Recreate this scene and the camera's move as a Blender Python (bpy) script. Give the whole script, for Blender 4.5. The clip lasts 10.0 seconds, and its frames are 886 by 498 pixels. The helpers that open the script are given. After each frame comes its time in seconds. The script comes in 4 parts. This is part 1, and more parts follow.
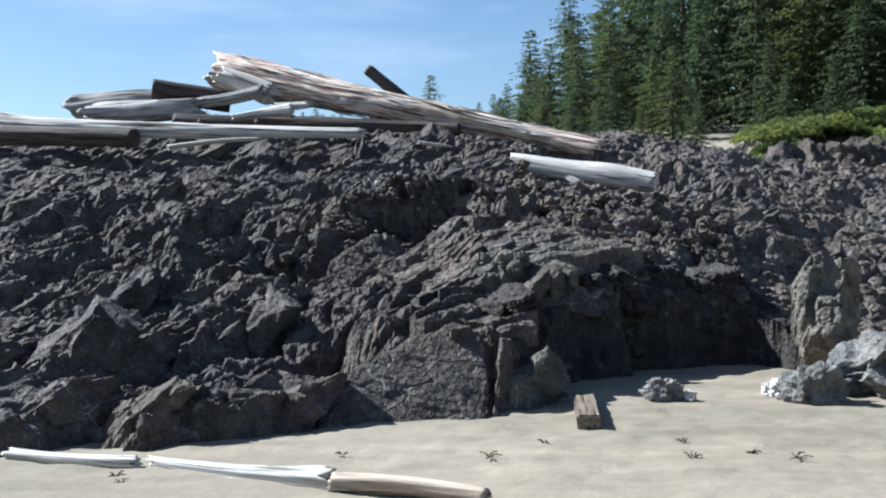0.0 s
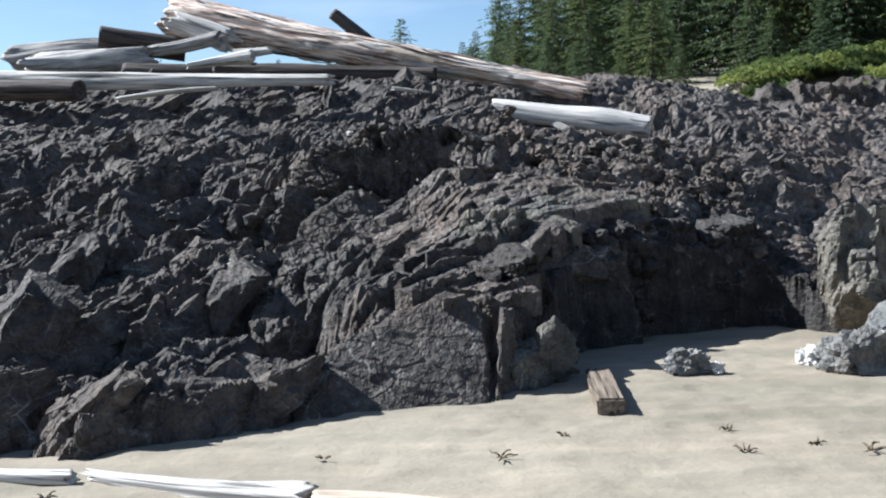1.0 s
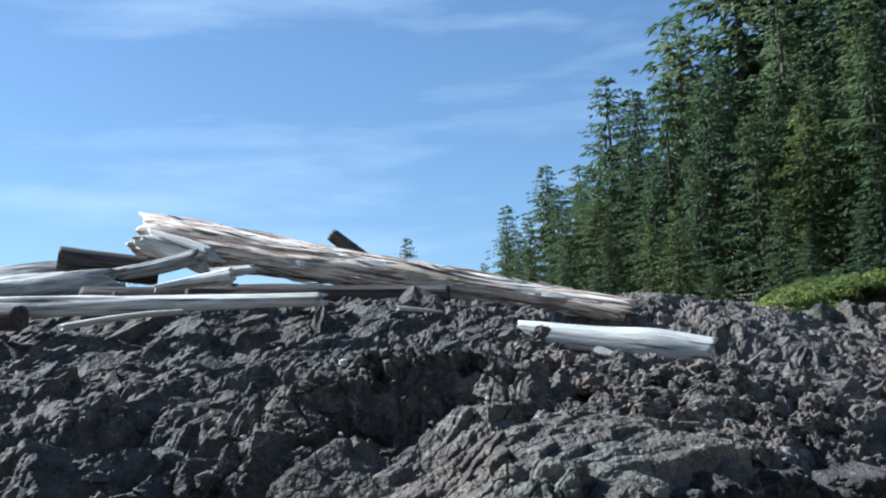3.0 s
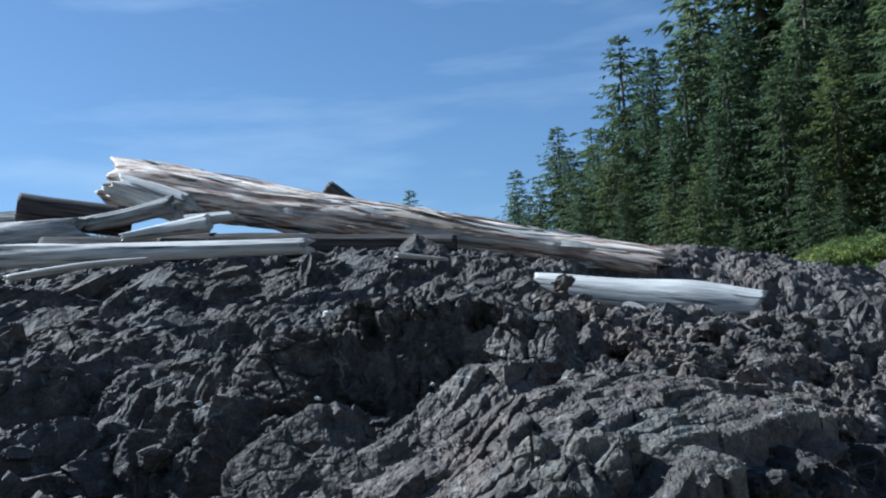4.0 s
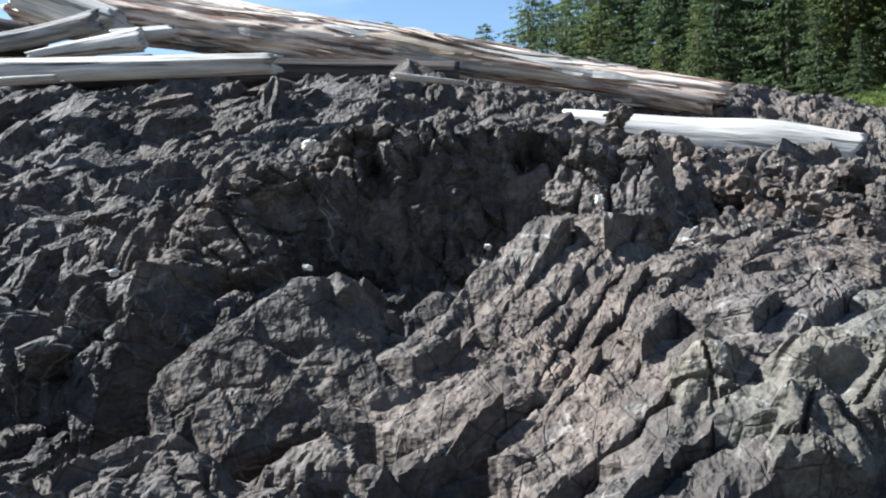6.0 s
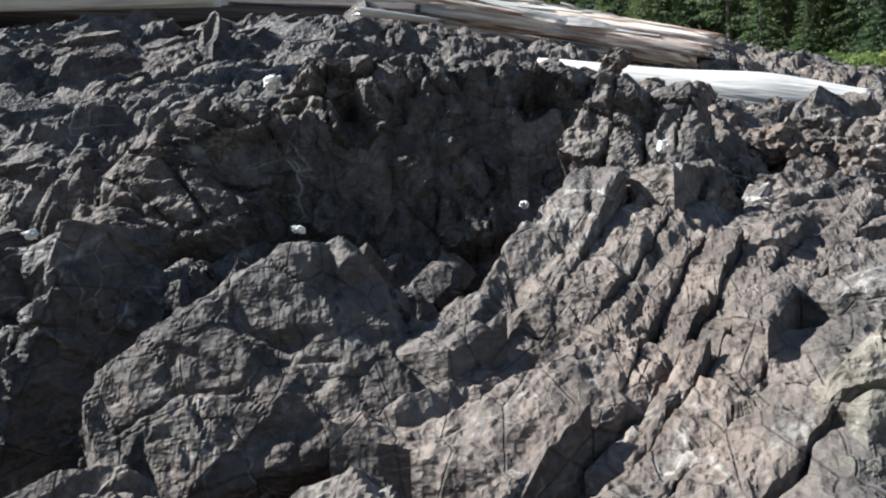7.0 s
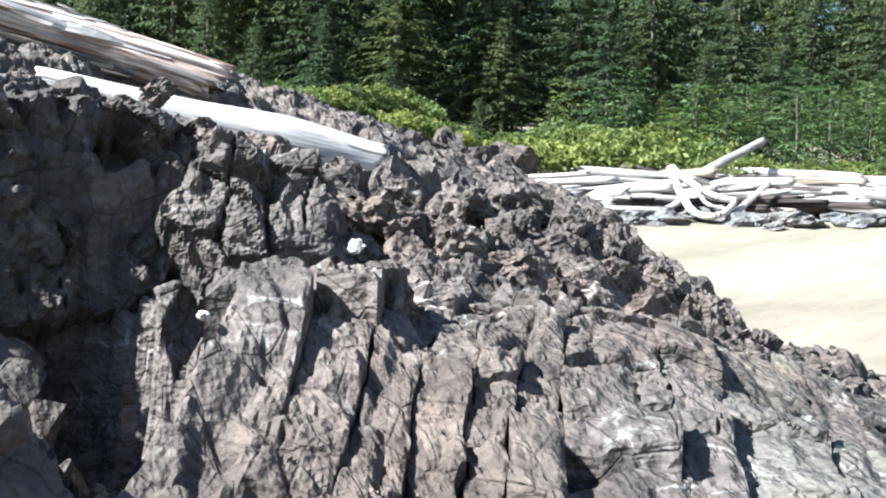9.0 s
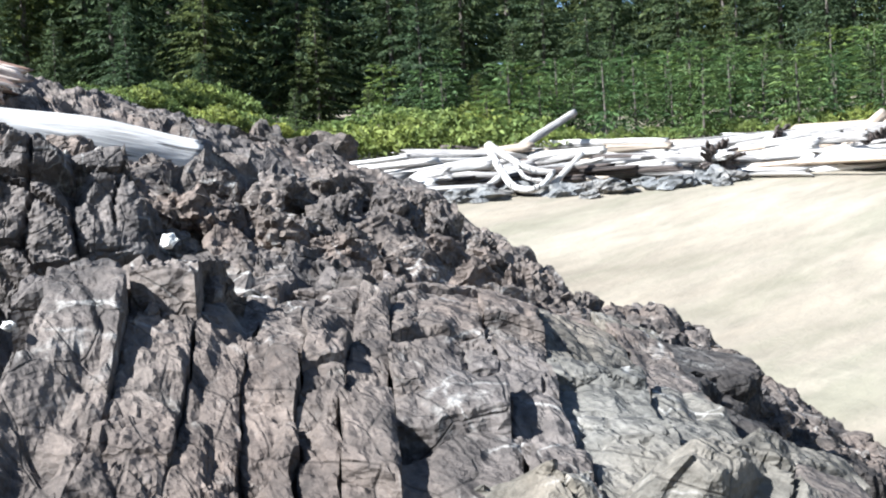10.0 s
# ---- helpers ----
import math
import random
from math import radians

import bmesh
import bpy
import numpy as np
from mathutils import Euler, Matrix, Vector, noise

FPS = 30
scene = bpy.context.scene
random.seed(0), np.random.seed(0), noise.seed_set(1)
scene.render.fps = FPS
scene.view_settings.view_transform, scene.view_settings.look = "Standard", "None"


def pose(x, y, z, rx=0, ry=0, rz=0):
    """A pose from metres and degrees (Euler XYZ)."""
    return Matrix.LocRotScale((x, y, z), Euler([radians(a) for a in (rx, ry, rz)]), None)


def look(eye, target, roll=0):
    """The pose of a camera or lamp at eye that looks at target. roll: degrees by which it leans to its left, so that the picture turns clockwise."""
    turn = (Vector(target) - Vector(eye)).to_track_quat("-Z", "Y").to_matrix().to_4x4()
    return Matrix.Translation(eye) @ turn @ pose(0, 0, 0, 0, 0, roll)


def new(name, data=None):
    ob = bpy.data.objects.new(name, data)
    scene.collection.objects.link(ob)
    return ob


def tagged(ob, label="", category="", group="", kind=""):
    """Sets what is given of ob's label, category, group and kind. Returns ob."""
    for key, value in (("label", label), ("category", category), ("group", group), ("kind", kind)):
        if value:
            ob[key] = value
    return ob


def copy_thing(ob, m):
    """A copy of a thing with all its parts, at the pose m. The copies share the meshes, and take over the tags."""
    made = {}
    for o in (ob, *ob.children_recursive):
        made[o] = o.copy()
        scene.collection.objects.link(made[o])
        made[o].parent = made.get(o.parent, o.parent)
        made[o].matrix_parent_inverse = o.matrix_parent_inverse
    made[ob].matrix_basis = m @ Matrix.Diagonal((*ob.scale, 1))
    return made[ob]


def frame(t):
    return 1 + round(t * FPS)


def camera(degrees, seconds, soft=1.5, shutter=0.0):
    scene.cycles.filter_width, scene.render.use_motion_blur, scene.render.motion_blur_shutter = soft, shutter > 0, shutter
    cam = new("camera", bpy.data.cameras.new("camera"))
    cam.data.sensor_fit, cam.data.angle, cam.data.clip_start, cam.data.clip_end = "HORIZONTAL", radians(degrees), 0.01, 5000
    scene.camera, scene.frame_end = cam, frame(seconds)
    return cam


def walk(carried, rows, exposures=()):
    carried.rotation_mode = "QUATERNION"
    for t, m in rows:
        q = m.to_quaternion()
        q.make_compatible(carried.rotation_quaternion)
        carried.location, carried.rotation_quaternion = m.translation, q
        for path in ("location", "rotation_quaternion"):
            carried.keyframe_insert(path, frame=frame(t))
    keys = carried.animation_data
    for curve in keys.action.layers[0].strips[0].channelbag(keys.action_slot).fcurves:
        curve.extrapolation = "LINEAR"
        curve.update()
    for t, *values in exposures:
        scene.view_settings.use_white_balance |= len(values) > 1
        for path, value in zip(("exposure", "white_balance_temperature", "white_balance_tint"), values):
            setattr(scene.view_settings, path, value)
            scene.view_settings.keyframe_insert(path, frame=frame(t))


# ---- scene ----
cam = camera(45.8, 10.0, soft=2.1)
PATH = [
    (0, (1.81, -4.533, 1.817), (1.577, -2.547, 1.792), -1.0),
    (0.5, (1.619, -3.774, 1.835), (1.414, -1.785, 1.788), -1.7),
    (1, (1.431, -3.004, 1.846), (1.256, -1.015, 1.73), -2.3),
    (1.5, (1.269, -2.268, 1.87), (1.122, -0.285, 1.659), -2.8),
    (2, (1.134, -1.529, 1.894), (1.013, 0.458, 1.694), -2.8),
    (2.5, (0.998, -0.579, 1.918), (0.874, 1.412, 2.068), -3.4),
    (2.7, (1.003, -0.228, 1.93), (0.864, 1.744, 2.229), -3.3),
    (3.8, (0.907, 2.029, 1.852), (0.722, 3.989, 2.206), -3.3),
    (4, (0.83, 2.411, 1.846), (0.648, 4.383, 2.129), -3.2),
    (4.5, (0.606, 3.07, 1.799), (0.444, 5.06, 1.911), -2.7),
    (5, (0.428, 3.797, 1.823), (0.26, 5.79, 1.876), -2.6),
    (5.5, (0.264, 4.532, 1.875), (0.086, 6.523, 1.915), -2.8),
    (5.7, (0.173, 4.843, 1.892), (0.009, 6.836, 1.927), -2.8),
    (6.8, (-0.34, 6.306, 1.896), (-0.298, 8.305, 1.875), -2.1),
    (7, (-0.413, 6.416, 1.894), (-0.37, 8.415, 1.85), -2.2),
    (7.5, (-0.669, 6.598, 1.896), (-0.395, 8.575, 1.767), -2.4),
    (8, (-0.79, 6.89, 1.96), (-0.25, 8.8, 1.75), -1.4),
    (8.3, (-0.991, 7.125, 2.115), (-0.176, 8.94, 1.912), 3.1),
    (8.5, (-1.037, 7.22, 2.167), (-0.126, 8.998, 2.075), 3.6),
    (9, (-1.091, 7.367, 2.233), (0.001, 9.042, 2.189), 1.5),
    (9.5, (-1.091, 7.32, 2.206), (0.113, 8.914, 2.11), -3.2),
    (10, (-1.061, 7.347, 2.205), (0.286, 8.824, 2.134), -3.1),
]
EXPOSURES = [(0, 1.4, 5450, 7), (1.0, 1.5, 5550, 8), (2.0, 1.85, 5550, 8), (2.5, 1.85, 5400, 4), (2.7, 1.75, 5350, 3), (3.8, 1.0, 4850, 2), (4.0, 1.1, 4950, 3), (4.5, 1.65, 5450, 6), (5.7, 1.8, 5600, 7), (7.0, 1.85, 5750, 7), (7.5, 2.15, 5750, 7), (8.0, 2.5, 5650, 6), (8.5, 2.95, 5700, 7), (9.0, 2.3, 5600, 8), (9.5, 2.0, 5550, 8), (10, 2.05, 5550, 9)]
walk(cam, [(t, look(eye, target, roll)) for t, eye, target, roll in PATH], EXPOSURES)

# ---- world, sun, exposure ----
SUN_AZ, SUN_EL = radians(-76), radians(42)      # azimuth from +y towards +x
SUN_DIR = Vector((math.sin(SUN_AZ) * math.cos(SUN_EL), math.cos(SUN_AZ) * math.cos(SUN_EL), math.sin(SUN_EL)))
world = bpy.data.worlds.new("sky")
scene.world = world
world.use_nodes = True
wn, wl = world.node_tree.nodes, world.node_tree.links
background = wn["Background"]
sky = wn.new("ShaderNodeTexSky")
sky.sky_type, sky.sun_disc, sky.sun_elevation, sky.sun_rotation = "NISHITA", False, SUN_EL, SUN_AZ
sky.air_density, sky.dust_density, sky.ozone_density = 1.0, 0.4, 1.0
# thin cirrus, drawn out along one wind direction
geo = wn.new("ShaderNodeTexCoord")
mapping = wn.new("ShaderNodeMapping")
mapping.inputs["Rotation"].default_value = (0.0, radians(-24), radians(20))
mapping.inputs["Scale"].default_value = (1.1, 2.0, 7.0)
wl.new(geo.outputs["Generated"], mapping.inputs["Vector"])
cirrus = wn.new("ShaderNodeTexNoise")
cirrus.inputs["Scale"].default_value, cirrus.inputs["Detail"].default_value, cirrus.inputs["Roughness"].default_value = 2.2, 6.0, 0.55
wl.new(mapping.outputs["Vector"], cirrus.inputs["Vector"])
cloud_ramp = wn.new("ShaderNodeValToRGB")
cloud_ramp.color_ramp.elements[0].position, cloud_ramp.color_ramp.elements[1].position = 0.54, 0.82
cloud_ramp.color_ramp.elements[1].color = (0.55, 0.55, 0.55, 1)
wl.new(cirrus.outputs["Fac"], cloud_ramp.inputs["Fac"])
cloud_mix = wn.new("ShaderNodeMixRGB")
cloud_mix.inputs["Color2"].default_value = (6.5, 7.3, 8.2, 1)
wl.new(cloud_ramp.outputs["Color"], cloud_mix.inputs["Fac"])
wl.new(sky.outputs["Color"], cloud_mix.inputs["Color1"])
wl.new(cloud_mix.outputs["Color"], background.inputs["Color"])
background.inputs["Strength"].default_value = 0.046
sun = new("sun", bpy.data.lights.new("sun", "SUN"))
sun.data.energy, sun.data.angle, sun.data.color = 5.0, radians(0.5), (1.0, 0.95, 0.86)
sun.matrix_world = look(SUN_DIR * 50, (0, 0, 0))


# ---- materials ----
class Nodes:
    """A small builder for node materials."""

    def __init__(self, name, roughness=0.9):
        self.material = bpy.data.materials.new(name)
        self.material.use_nodes = True
        self.tree = self.material.node_tree
        self.shader = self.tree.nodes["Principled BSDF"]
        self.shader.inputs["Roughness"].default_value = roughness
        self.shader.inputs["Specular IOR Level"].default_value = 0.25
        self.coords = self.tree.nodes.new("ShaderNodeTexCoord")

    def set(self, socket, value):
        if isinstance(value, bpy.types.NodeSocket):
            self.tree.links.new(value, socket)
        else:
            socket.default_value = value

    def space(self, scale=(1, 1, 1), turn=(0, 0, 0), kind="Object"):
        node = self.tree.nodes.new("ShaderNodeMapping")
        node.inputs["Scale"].default_value = scale
        node.inputs["Rotation"].default_value = [radians(a) for a in turn]
        source = self.tree.nodes.new("ShaderNodeNewGeometry").outputs["Position"] if kind == "World" else self.coords.outputs[kind]
        self.tree.links.new(source, node.inputs["Vector"])
        return node.outputs["Vector"]

    def noise(self, vector, scale, detail=4.0, rough=0.55, distort=0.0):
        node = self.tree.nodes.new("ShaderNodeTexNoise")
        self.tree.links.new(vector, node.inputs["Vector"])
        node.inputs["Scale"].default_value, node.inputs["Detail"].default_value = scale, detail
        node.inputs["Roughness"].default_value, node.inputs["Distortion"].default_value = rough, distort
        return node.outputs["Fac"]

    def swirl(self, vector, scale):
        node = self.tree.nodes.new("ShaderNodeTexNoise")
        self.tree.links.new(vector, node.inputs["Vector"])
        node.inputs["Scale"].default_value, node.inputs["Detail"].default_value = scale, 3.0
        return node.outputs["Color"]

    def cracks(self, vector, scale):
        node = self.tree.nodes.new("ShaderNodeTexVoronoi")
        node.feature = "DISTANCE_TO_EDGE"
        self.tree.links.new(vector, node.inputs["Vector"])
        node.inputs["Scale"].default_value = scale
        return node.outputs["Distance"]

    def facets(self, vector, scale):
        node = self.tree.nodes.new("ShaderNodeTexVoronoi")
        node.distance = "MANHATTAN"
        self.tree.links.new(vector, node.inputs["Vector"])
        node.inputs["Scale"].default_value = scale
        return node.outputs["Distance"]

    def ramp(self, fac, *stops):
        node = self.tree.nodes.new("ShaderNodeValToRGB")
        ramp = node.color_ramp
        while len(ramp.elements) < len(stops):
            ramp.elements.new(0.5)
        for element, (place, colour) in zip(ramp.elements, stops):
            element.position = place
            element.color = (*colour, 1) if isinstance(colour, tuple) else (colour, colour, colour, 1)
        self.tree.links.new(fac, node.inputs["Fac"])
        return node.outputs["Color"]

    def mix(self, fac, one, two, kind="MIX"):
        node = self.tree.nodes.new("ShaderNodeMixRGB")
        node.blend_type = kind
        for socket, value in zip(node.inputs, (fac, one, two)):
            self.set(socket, (*value, 1) if isinstance(value, tuple) else value)
        return node.outputs["Color"]

    def add(self, one, two, kind="ADD"):
        node = self.tree.nodes.new("ShaderNodeMath")
        node.operation = kind
        self.set(node.inputs[0], one)
        self.set(node.inputs[1], two)
        return node.outputs[0]

    def random(self):
        return self.tree.nodes.new("ShaderNodeObjectInfo").outputs["Random"]

    def island(self):
        return self.tree.nodes.new("ShaderNodeNewGeometry").outputs["Random Per Island"]

    def done(self, colour, height=None, depth=0.02, strength=0.6, rough=None):
        self.set(self.shader.inputs["Base Color"], colour)
        if height is not None:
            node = self.tree.nodes.new("ShaderNodeBump")
            node.inputs["Strength"].default_value, node.inputs["Distance"].default_value = strength, depth
            self.tree.links.new(height, node.inputs["Height"])
            self.tree.links.new(node.outputs["Normal"], self.shader.inputs["Normal"])
        if rough is not None:
            self.set(self.shader.inputs["Roughness"], rough)
        return self.material


def rock_material(name, dark, light, veins=0.5):
    n = Nodes(name, 0.8)
    p = n.space(kind="World")
    along = n.space((1, 0.4, 1), (0, 0, 42), "World")
    broad = n.noise(p, 0.7, 3)
    mid = n.noise(along, 4.0, 8, 0.7, 0.1)
    fine = n.noise(p, 34, 6, 0.7)
    colour = n.mix(n.ramp(mid, (0.34, 0.0), (0.66, 1.0)), dark, light)
    tint = n.ramp(broad, (0.38, (0.86, 0.88, 0.90)), (0.52, (1.0, 0.97, 0.93)), (0.66, (1.06, 0.97, 0.90)))
    colour = n.mix(1.0, colour, tint, "MULTIPLY")
    # pale quartz threads and lichen
    bent = n.mix(0.22, n.space((1, 0.5, 1.2), (10, 0, 42), "World"), n.swirl(p, 3.0), "ADD")
    vein_a = n.ramp(n.cracks(bent, 2.3), (0.0, 0.85), (0.010, 0.5), (0.022, 0.0))
    vein_b = n.ramp(n.cracks(n.mix(0.22, n.space((0.6, 1, 1.2), (0, 15, 75), "World"), n.swirl(p, 4.0), "ADD"), 4.6), (0.0, 0.7), (0.012, 0.3), (0.025, 0.0))
    vein_line = n.add(vein_a, vein_b, "MAXIMUM")
    vein_patch = n.ramp(n.noise(p, 1.7, 6, 0.65), (0.50, 0.0), (0.66, veins))
    colour = n.mix(n.add(vein_line, vein_patch, "MULTIPLY"), colour, (0.46, 0.44, 0.40))
    lichen = n.ramp(n.noise(p, 5.0, 8, 0.75), (0.58, 0.0), (0.72, 0.40))
    colour = n.mix(lichen, colour, (0.40, 0.38, 0.34))
    speck = n.ramp(fine, (0.3, 0.65), (0.7, 1.25))
    colour = n.mix(1.0, colour, speck, "MULTIPLY")
    # chipped faces at two sizes, hairline cracks, grain
    warped = n.space((1, 0.55, 1), (12, 8, 42), "World")
    chips = n.facets(warped, 13.0)
    small = n.facets(warped, 41.0)
    crack = n.ramp(n.cracks(n.space((1, 0.4, 0.8), (20, 0, 42), "World"), 6.0), (0.0, 0.0), (0.025, 1.0))
    colour = n.mix(1.0, colour, n.ramp(crack, (0.0, 0.55), (1.0, 1.0)), "MULTIPLY")
    height = n.add(n.add(n.add(mid, 0.9, "MULTIPLY"), n.add(fine, 0.35, "MULTIPLY")), n.add(n.add(chips, 0.9, "MULTIPLY"), n.add(n.add(small, 0.35, "MULTIPLY"), n.add(crack, 0.25, "MULTIPLY"))))
    return n.done(colour, height, 0.028, 0.75)


def wood_material(name, dark, light, grain=(1, 1, 0.06), fine=22, streak=(0.35, 0.65)):
    """Weathered wood; the grain runs along the object's own z."""
    n = Nodes(name, 0.85)
    p = n.space()
    g = n.space(grain)
    lines = n.noise(g, fine, 6, 0.6, 0.3)
    wide = n.noise(n.space((1, 1, 0.25)), 2.6, 4)
    colour = n.mix(n.ramp(lines, (streak[0], 0.0), (streak[1], 1.0)), dark, light)
    colour = n.mix(1.0, colour, n.ramp(wide, (0.3, (0.72, 0.70, 0.68)), (0.7, (1.12, 1.1, 1.06))), "MULTIPLY")
    checks = n.ramp(n.noise(n.space((1, 1, 0.03)), fine * 0.6, 3, 0.5), (0.36, 0.25), (0.42, 1.0))
    colour = n.mix(1.0, colour, checks, "MULTIPLY")
    colour = n.mix(1.0, colour, n.ramp(n.random(), (0.0, 0.8), (1.0, 1.12)), "MULTIPLY")
    return n.done(colour, n.add(lines, n.add(checks, 0.6, "MULTIPLY")), 0.02, 0.8)


def sand_material():
    n = Nodes("beach_sand", 0.9)
    p = n.space()
    broad = n.noise(n.space((0.4, 1, 1)), 0.35, 4)
    ripple = n.noise(n.space((0.5, 1.4, 1), (0, 0, -25)), 2.2, 6, 0.6)
    grain = n.noise(p, 160, 2)
    colour = n.mix(n.ramp(broad, (0.35, 0.0), (0.65, 1.0)), (0.188, 0.159, 0.119), (0.242, 0.210, 0.160))
    colour = n.mix(1.0, colour, n.ramp(ripple, (0.3, 0.86), (0.7, 1.1)), "MULTIPLY")
    colour = n.mix(1.0, colour, n.ramp(grain, (0.3, 0.86), (0.7, 1.12)), "MULTIPLY")
    streak = n.noise(n.space((0.16, 1, 1), (0, 0, 28)), 0.9, 6, 0.65)
    colour = n.mix(1.0, colour, n.ramp(streak, (0.36, (0.80, 0.84, 0.80)), (0.5, (0.97, 0.97, 0.97)), (0.64, (1.14, 1.12, 1.10))), "MULTIPLY")
    flecks = n.ramp(n.noise(p, 14, 4, 0.7), (0.70, 0.0), (0.76, 0.6))
    colour = n.mix(flecks, colour, (0.12, 0.09, 0.06))
    height = n.add(n.add(ripple, 2.0, "MULTIPLY"), n.add(n.noise(p, 9, 5, 0.6), n.add(grain, 0.1, "MULTIPLY")))
    return n.done(colour, height, 0.03, 0.5)


def foliage_material(name, dark, light, glow=0.15):
    n = Nodes(name, 0.65)
    colour = n.mix(n.ramp(n.noise(n.space(), 1.3, 3), (0.35, 0.0), (0.65, 1.0)), dark, light)
    colour = n.mix(1.0, colour, n.ramp(n.island(), (0.0, 0.6), (1.0, 1.35)), "MULTIPLY")
    colour = n.mix(1.0, colour, n.ramp(n.random(), (0.0, (0.75, 0.85, 0.95)), (0.6, (1.0, 1.0, 1.0)), (1.0, (1.3, 1.15, 0.85))), "MULTIPLY")
    material = n.done(colour)
    thin = n.tree.nodes.new("ShaderNodeBsdfTranslucent")
    n.tree.links.new(colour, thin.inputs["Color"])
    both = n.tree.nodes.new("ShaderNodeMixShader")
    both.inputs["Fac"].default_value = glow + 0.1
    out = n.tree.nodes["Material Output"]
    n.tree.links.new(n.shader.outputs[0], both.inputs[1])
    n.tree.links.new(thin.outputs[0], both.inputs[2])
    n.tree.links.new(both.outputs[0], out.inputs["Surface"])
    return material


ROCK = rock_material("fractured_rock", (0.026, 0.023, 0.021), (0.115, 0.096, 0.083), 0.6)
# paler copy of the same rock, brightened in colour where more light falls
LIT_ROCK = rock_material("lit_rock", (0.035, 0.030, 0.027), (0.158, 0.131, 0.113), 0.9)
GREY_ROCK = rock_material("grey_green_rock", (0.046, 0.043, 0.036), (0.175, 0.158, 0.133), 0.9)
PALE_ROCK = rock_material("pale_rock", (0.075, 0.075, 0.073), (0.215, 0.21, 0.20), 0.5)
YELLOW_ROCK = rock_material("ochre_rock", (0.052, 0.047, 0.038), (0.168, 0.150, 0.122), 0.9)
# much darker copy of the rock: the recess's shade put into its colour
SHADE_ROCK = rock_material("recess_shade_rock", (0.012, 0.011, 0.011), (0.048, 0.042, 0.038), 0.3)
QUARTZ = rock_material("white_quartz", (0.45, 0.43, 0.40), (0.72, 0.70, 0.66), 0.2)
SAND = sand_material()
SILVER = wood_material("silvered_wood", (0.17, 0.16, 0.155), (0.44, 0.42, 0.40), (1, 1, 0.13), 16)
WHITE_WOOD = wood_material("bleached_wood", (0.27, 0.26, 0.245), (0.58, 0.555, 0.53), streak=(0.28, 0.58))
RED_WOOD = wood_material("shredded_cedar", (0.20, 0.125, 0.095), (0.68, 0.58, 0.505), (1, 1, 0.10), 14, (0.40, 0.58))
DARK_WOOD = wood_material("dark_wood", (0.032, 0.026, 0.024), (0.115, 0.093, 0.082))
TAN_WOOD = wood_material("tan_wood", (0.26, 0.20, 0.15), (0.50, 0.43, 0.35))
TIMBER = wood_material("sawn_timber", (0.07, 0.055, 0.042), (0.20, 0.16, 0.125))
BARK = wood_material("spruce_bark", (0.05, 0.04, 0.035), (0.17, 0.15, 0.13), (1, 1, 0.3), 14)
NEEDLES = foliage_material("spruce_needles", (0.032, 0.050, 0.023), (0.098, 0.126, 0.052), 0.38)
# paler and bluer needles, for the tall trees of one back row
NEEDLES_FAR = foliage_material("pale_spruce_needles", (0.045, 0.070, 0.048), (0.125, 0.165, 0.095), 0.4)
LEAVES = foliage_material("salal_leaves", (0.09, 0.122, 0.030), (0.20, 0.235, 0.060), 0.3)
THICKET = foliage_material("thicket_leaves", (0.045, 0.080, 0.026), (0.115, 0.165, 0.052), 0.3)
KELP = wood_material("dried_kelp", (0.10, 0.075, 0.05), (0.20, 0.16, 0.11))


# ---- mesh helpers ----
def mesh_of(name, verts, faces, material, smooth=True):
    data = bpy.data.meshes.new(name)
    data.from_pydata([tuple(v) for v in verts], [], [tuple(f) for f in faces])
    data.materials.append(material)
    if smooth:
        data.polygons.foreach_set("use_smooth", [True] * len(data.polygons))
    data.update()
    return data


def fast_mesh(name, verts, quads, material, smooth=True):
    """A mesh of quads from arrays."""
    verts, quads = np.asarray(verts, np.float32), np.asarray(quads, np.int32)
    data = bpy.data.meshes.new(name)
    data.vertices.add(len(verts))
    data.vertices.foreach_set("co", verts.ravel())
    data.loops.add(quads.size)
    data.loops.foreach_set("vertex_index", quads.ravel())
    data.polygons.add(len(quads))
    data.polygons.foreach_set("loop_start", np.arange(0, quads.size, 4, dtype=np.int32))
    data.polygons.foreach_set("use_smooth", np.full(len(quads), smooth))
    data.materials.append(material)
    data.update(calc_edges=True)
    data.validate()
    return data


def part(name, data, parent, label="", m=None):
    ob = new(name, data)
    ob.parent = parent
    if m is not None:
        ob.matrix_basis = m
    return tagged(ob, label)


def thing(name, data, label, category, group="", kind="", m=None):
    ob = new(name, data)
    if m is not None:
        ob.matrix_basis = m
    return tagged(ob, label, category, group, kind)


def hashed(i, j, seed):
    s = np.sin(i * 127.1 + j * 311.7 + seed * 74.7) * 43758.5453
    return s - np.floor(s)


def vnoise(x, y, seed=0):
    """Smooth value noise from -1 to 1."""
    i, j = np.floor(x), np.floor(y)
    a, b = x - i, y - j
    a, b = a * a * (3 - 2 * a), b * b * (3 - 2 * b)
    low = hashed(i, j, seed) * (1 - a) + hashed(i + 1, j, seed) * a
    high = hashed(i, j + 1, seed) * (1 - a) + hashed(i + 1, j + 1, seed) * a
    return 2 * (low * (1 - b) + high * b) - 1


def fbm(x, y, octaves, seed=0, gain=0.5):
    total, amp = 0, 1
    for k in range(octaves):
        total = total + amp * vnoise(x * 2 ** k, y * 2 ** k, seed + k)
        amp *= gain
    return total


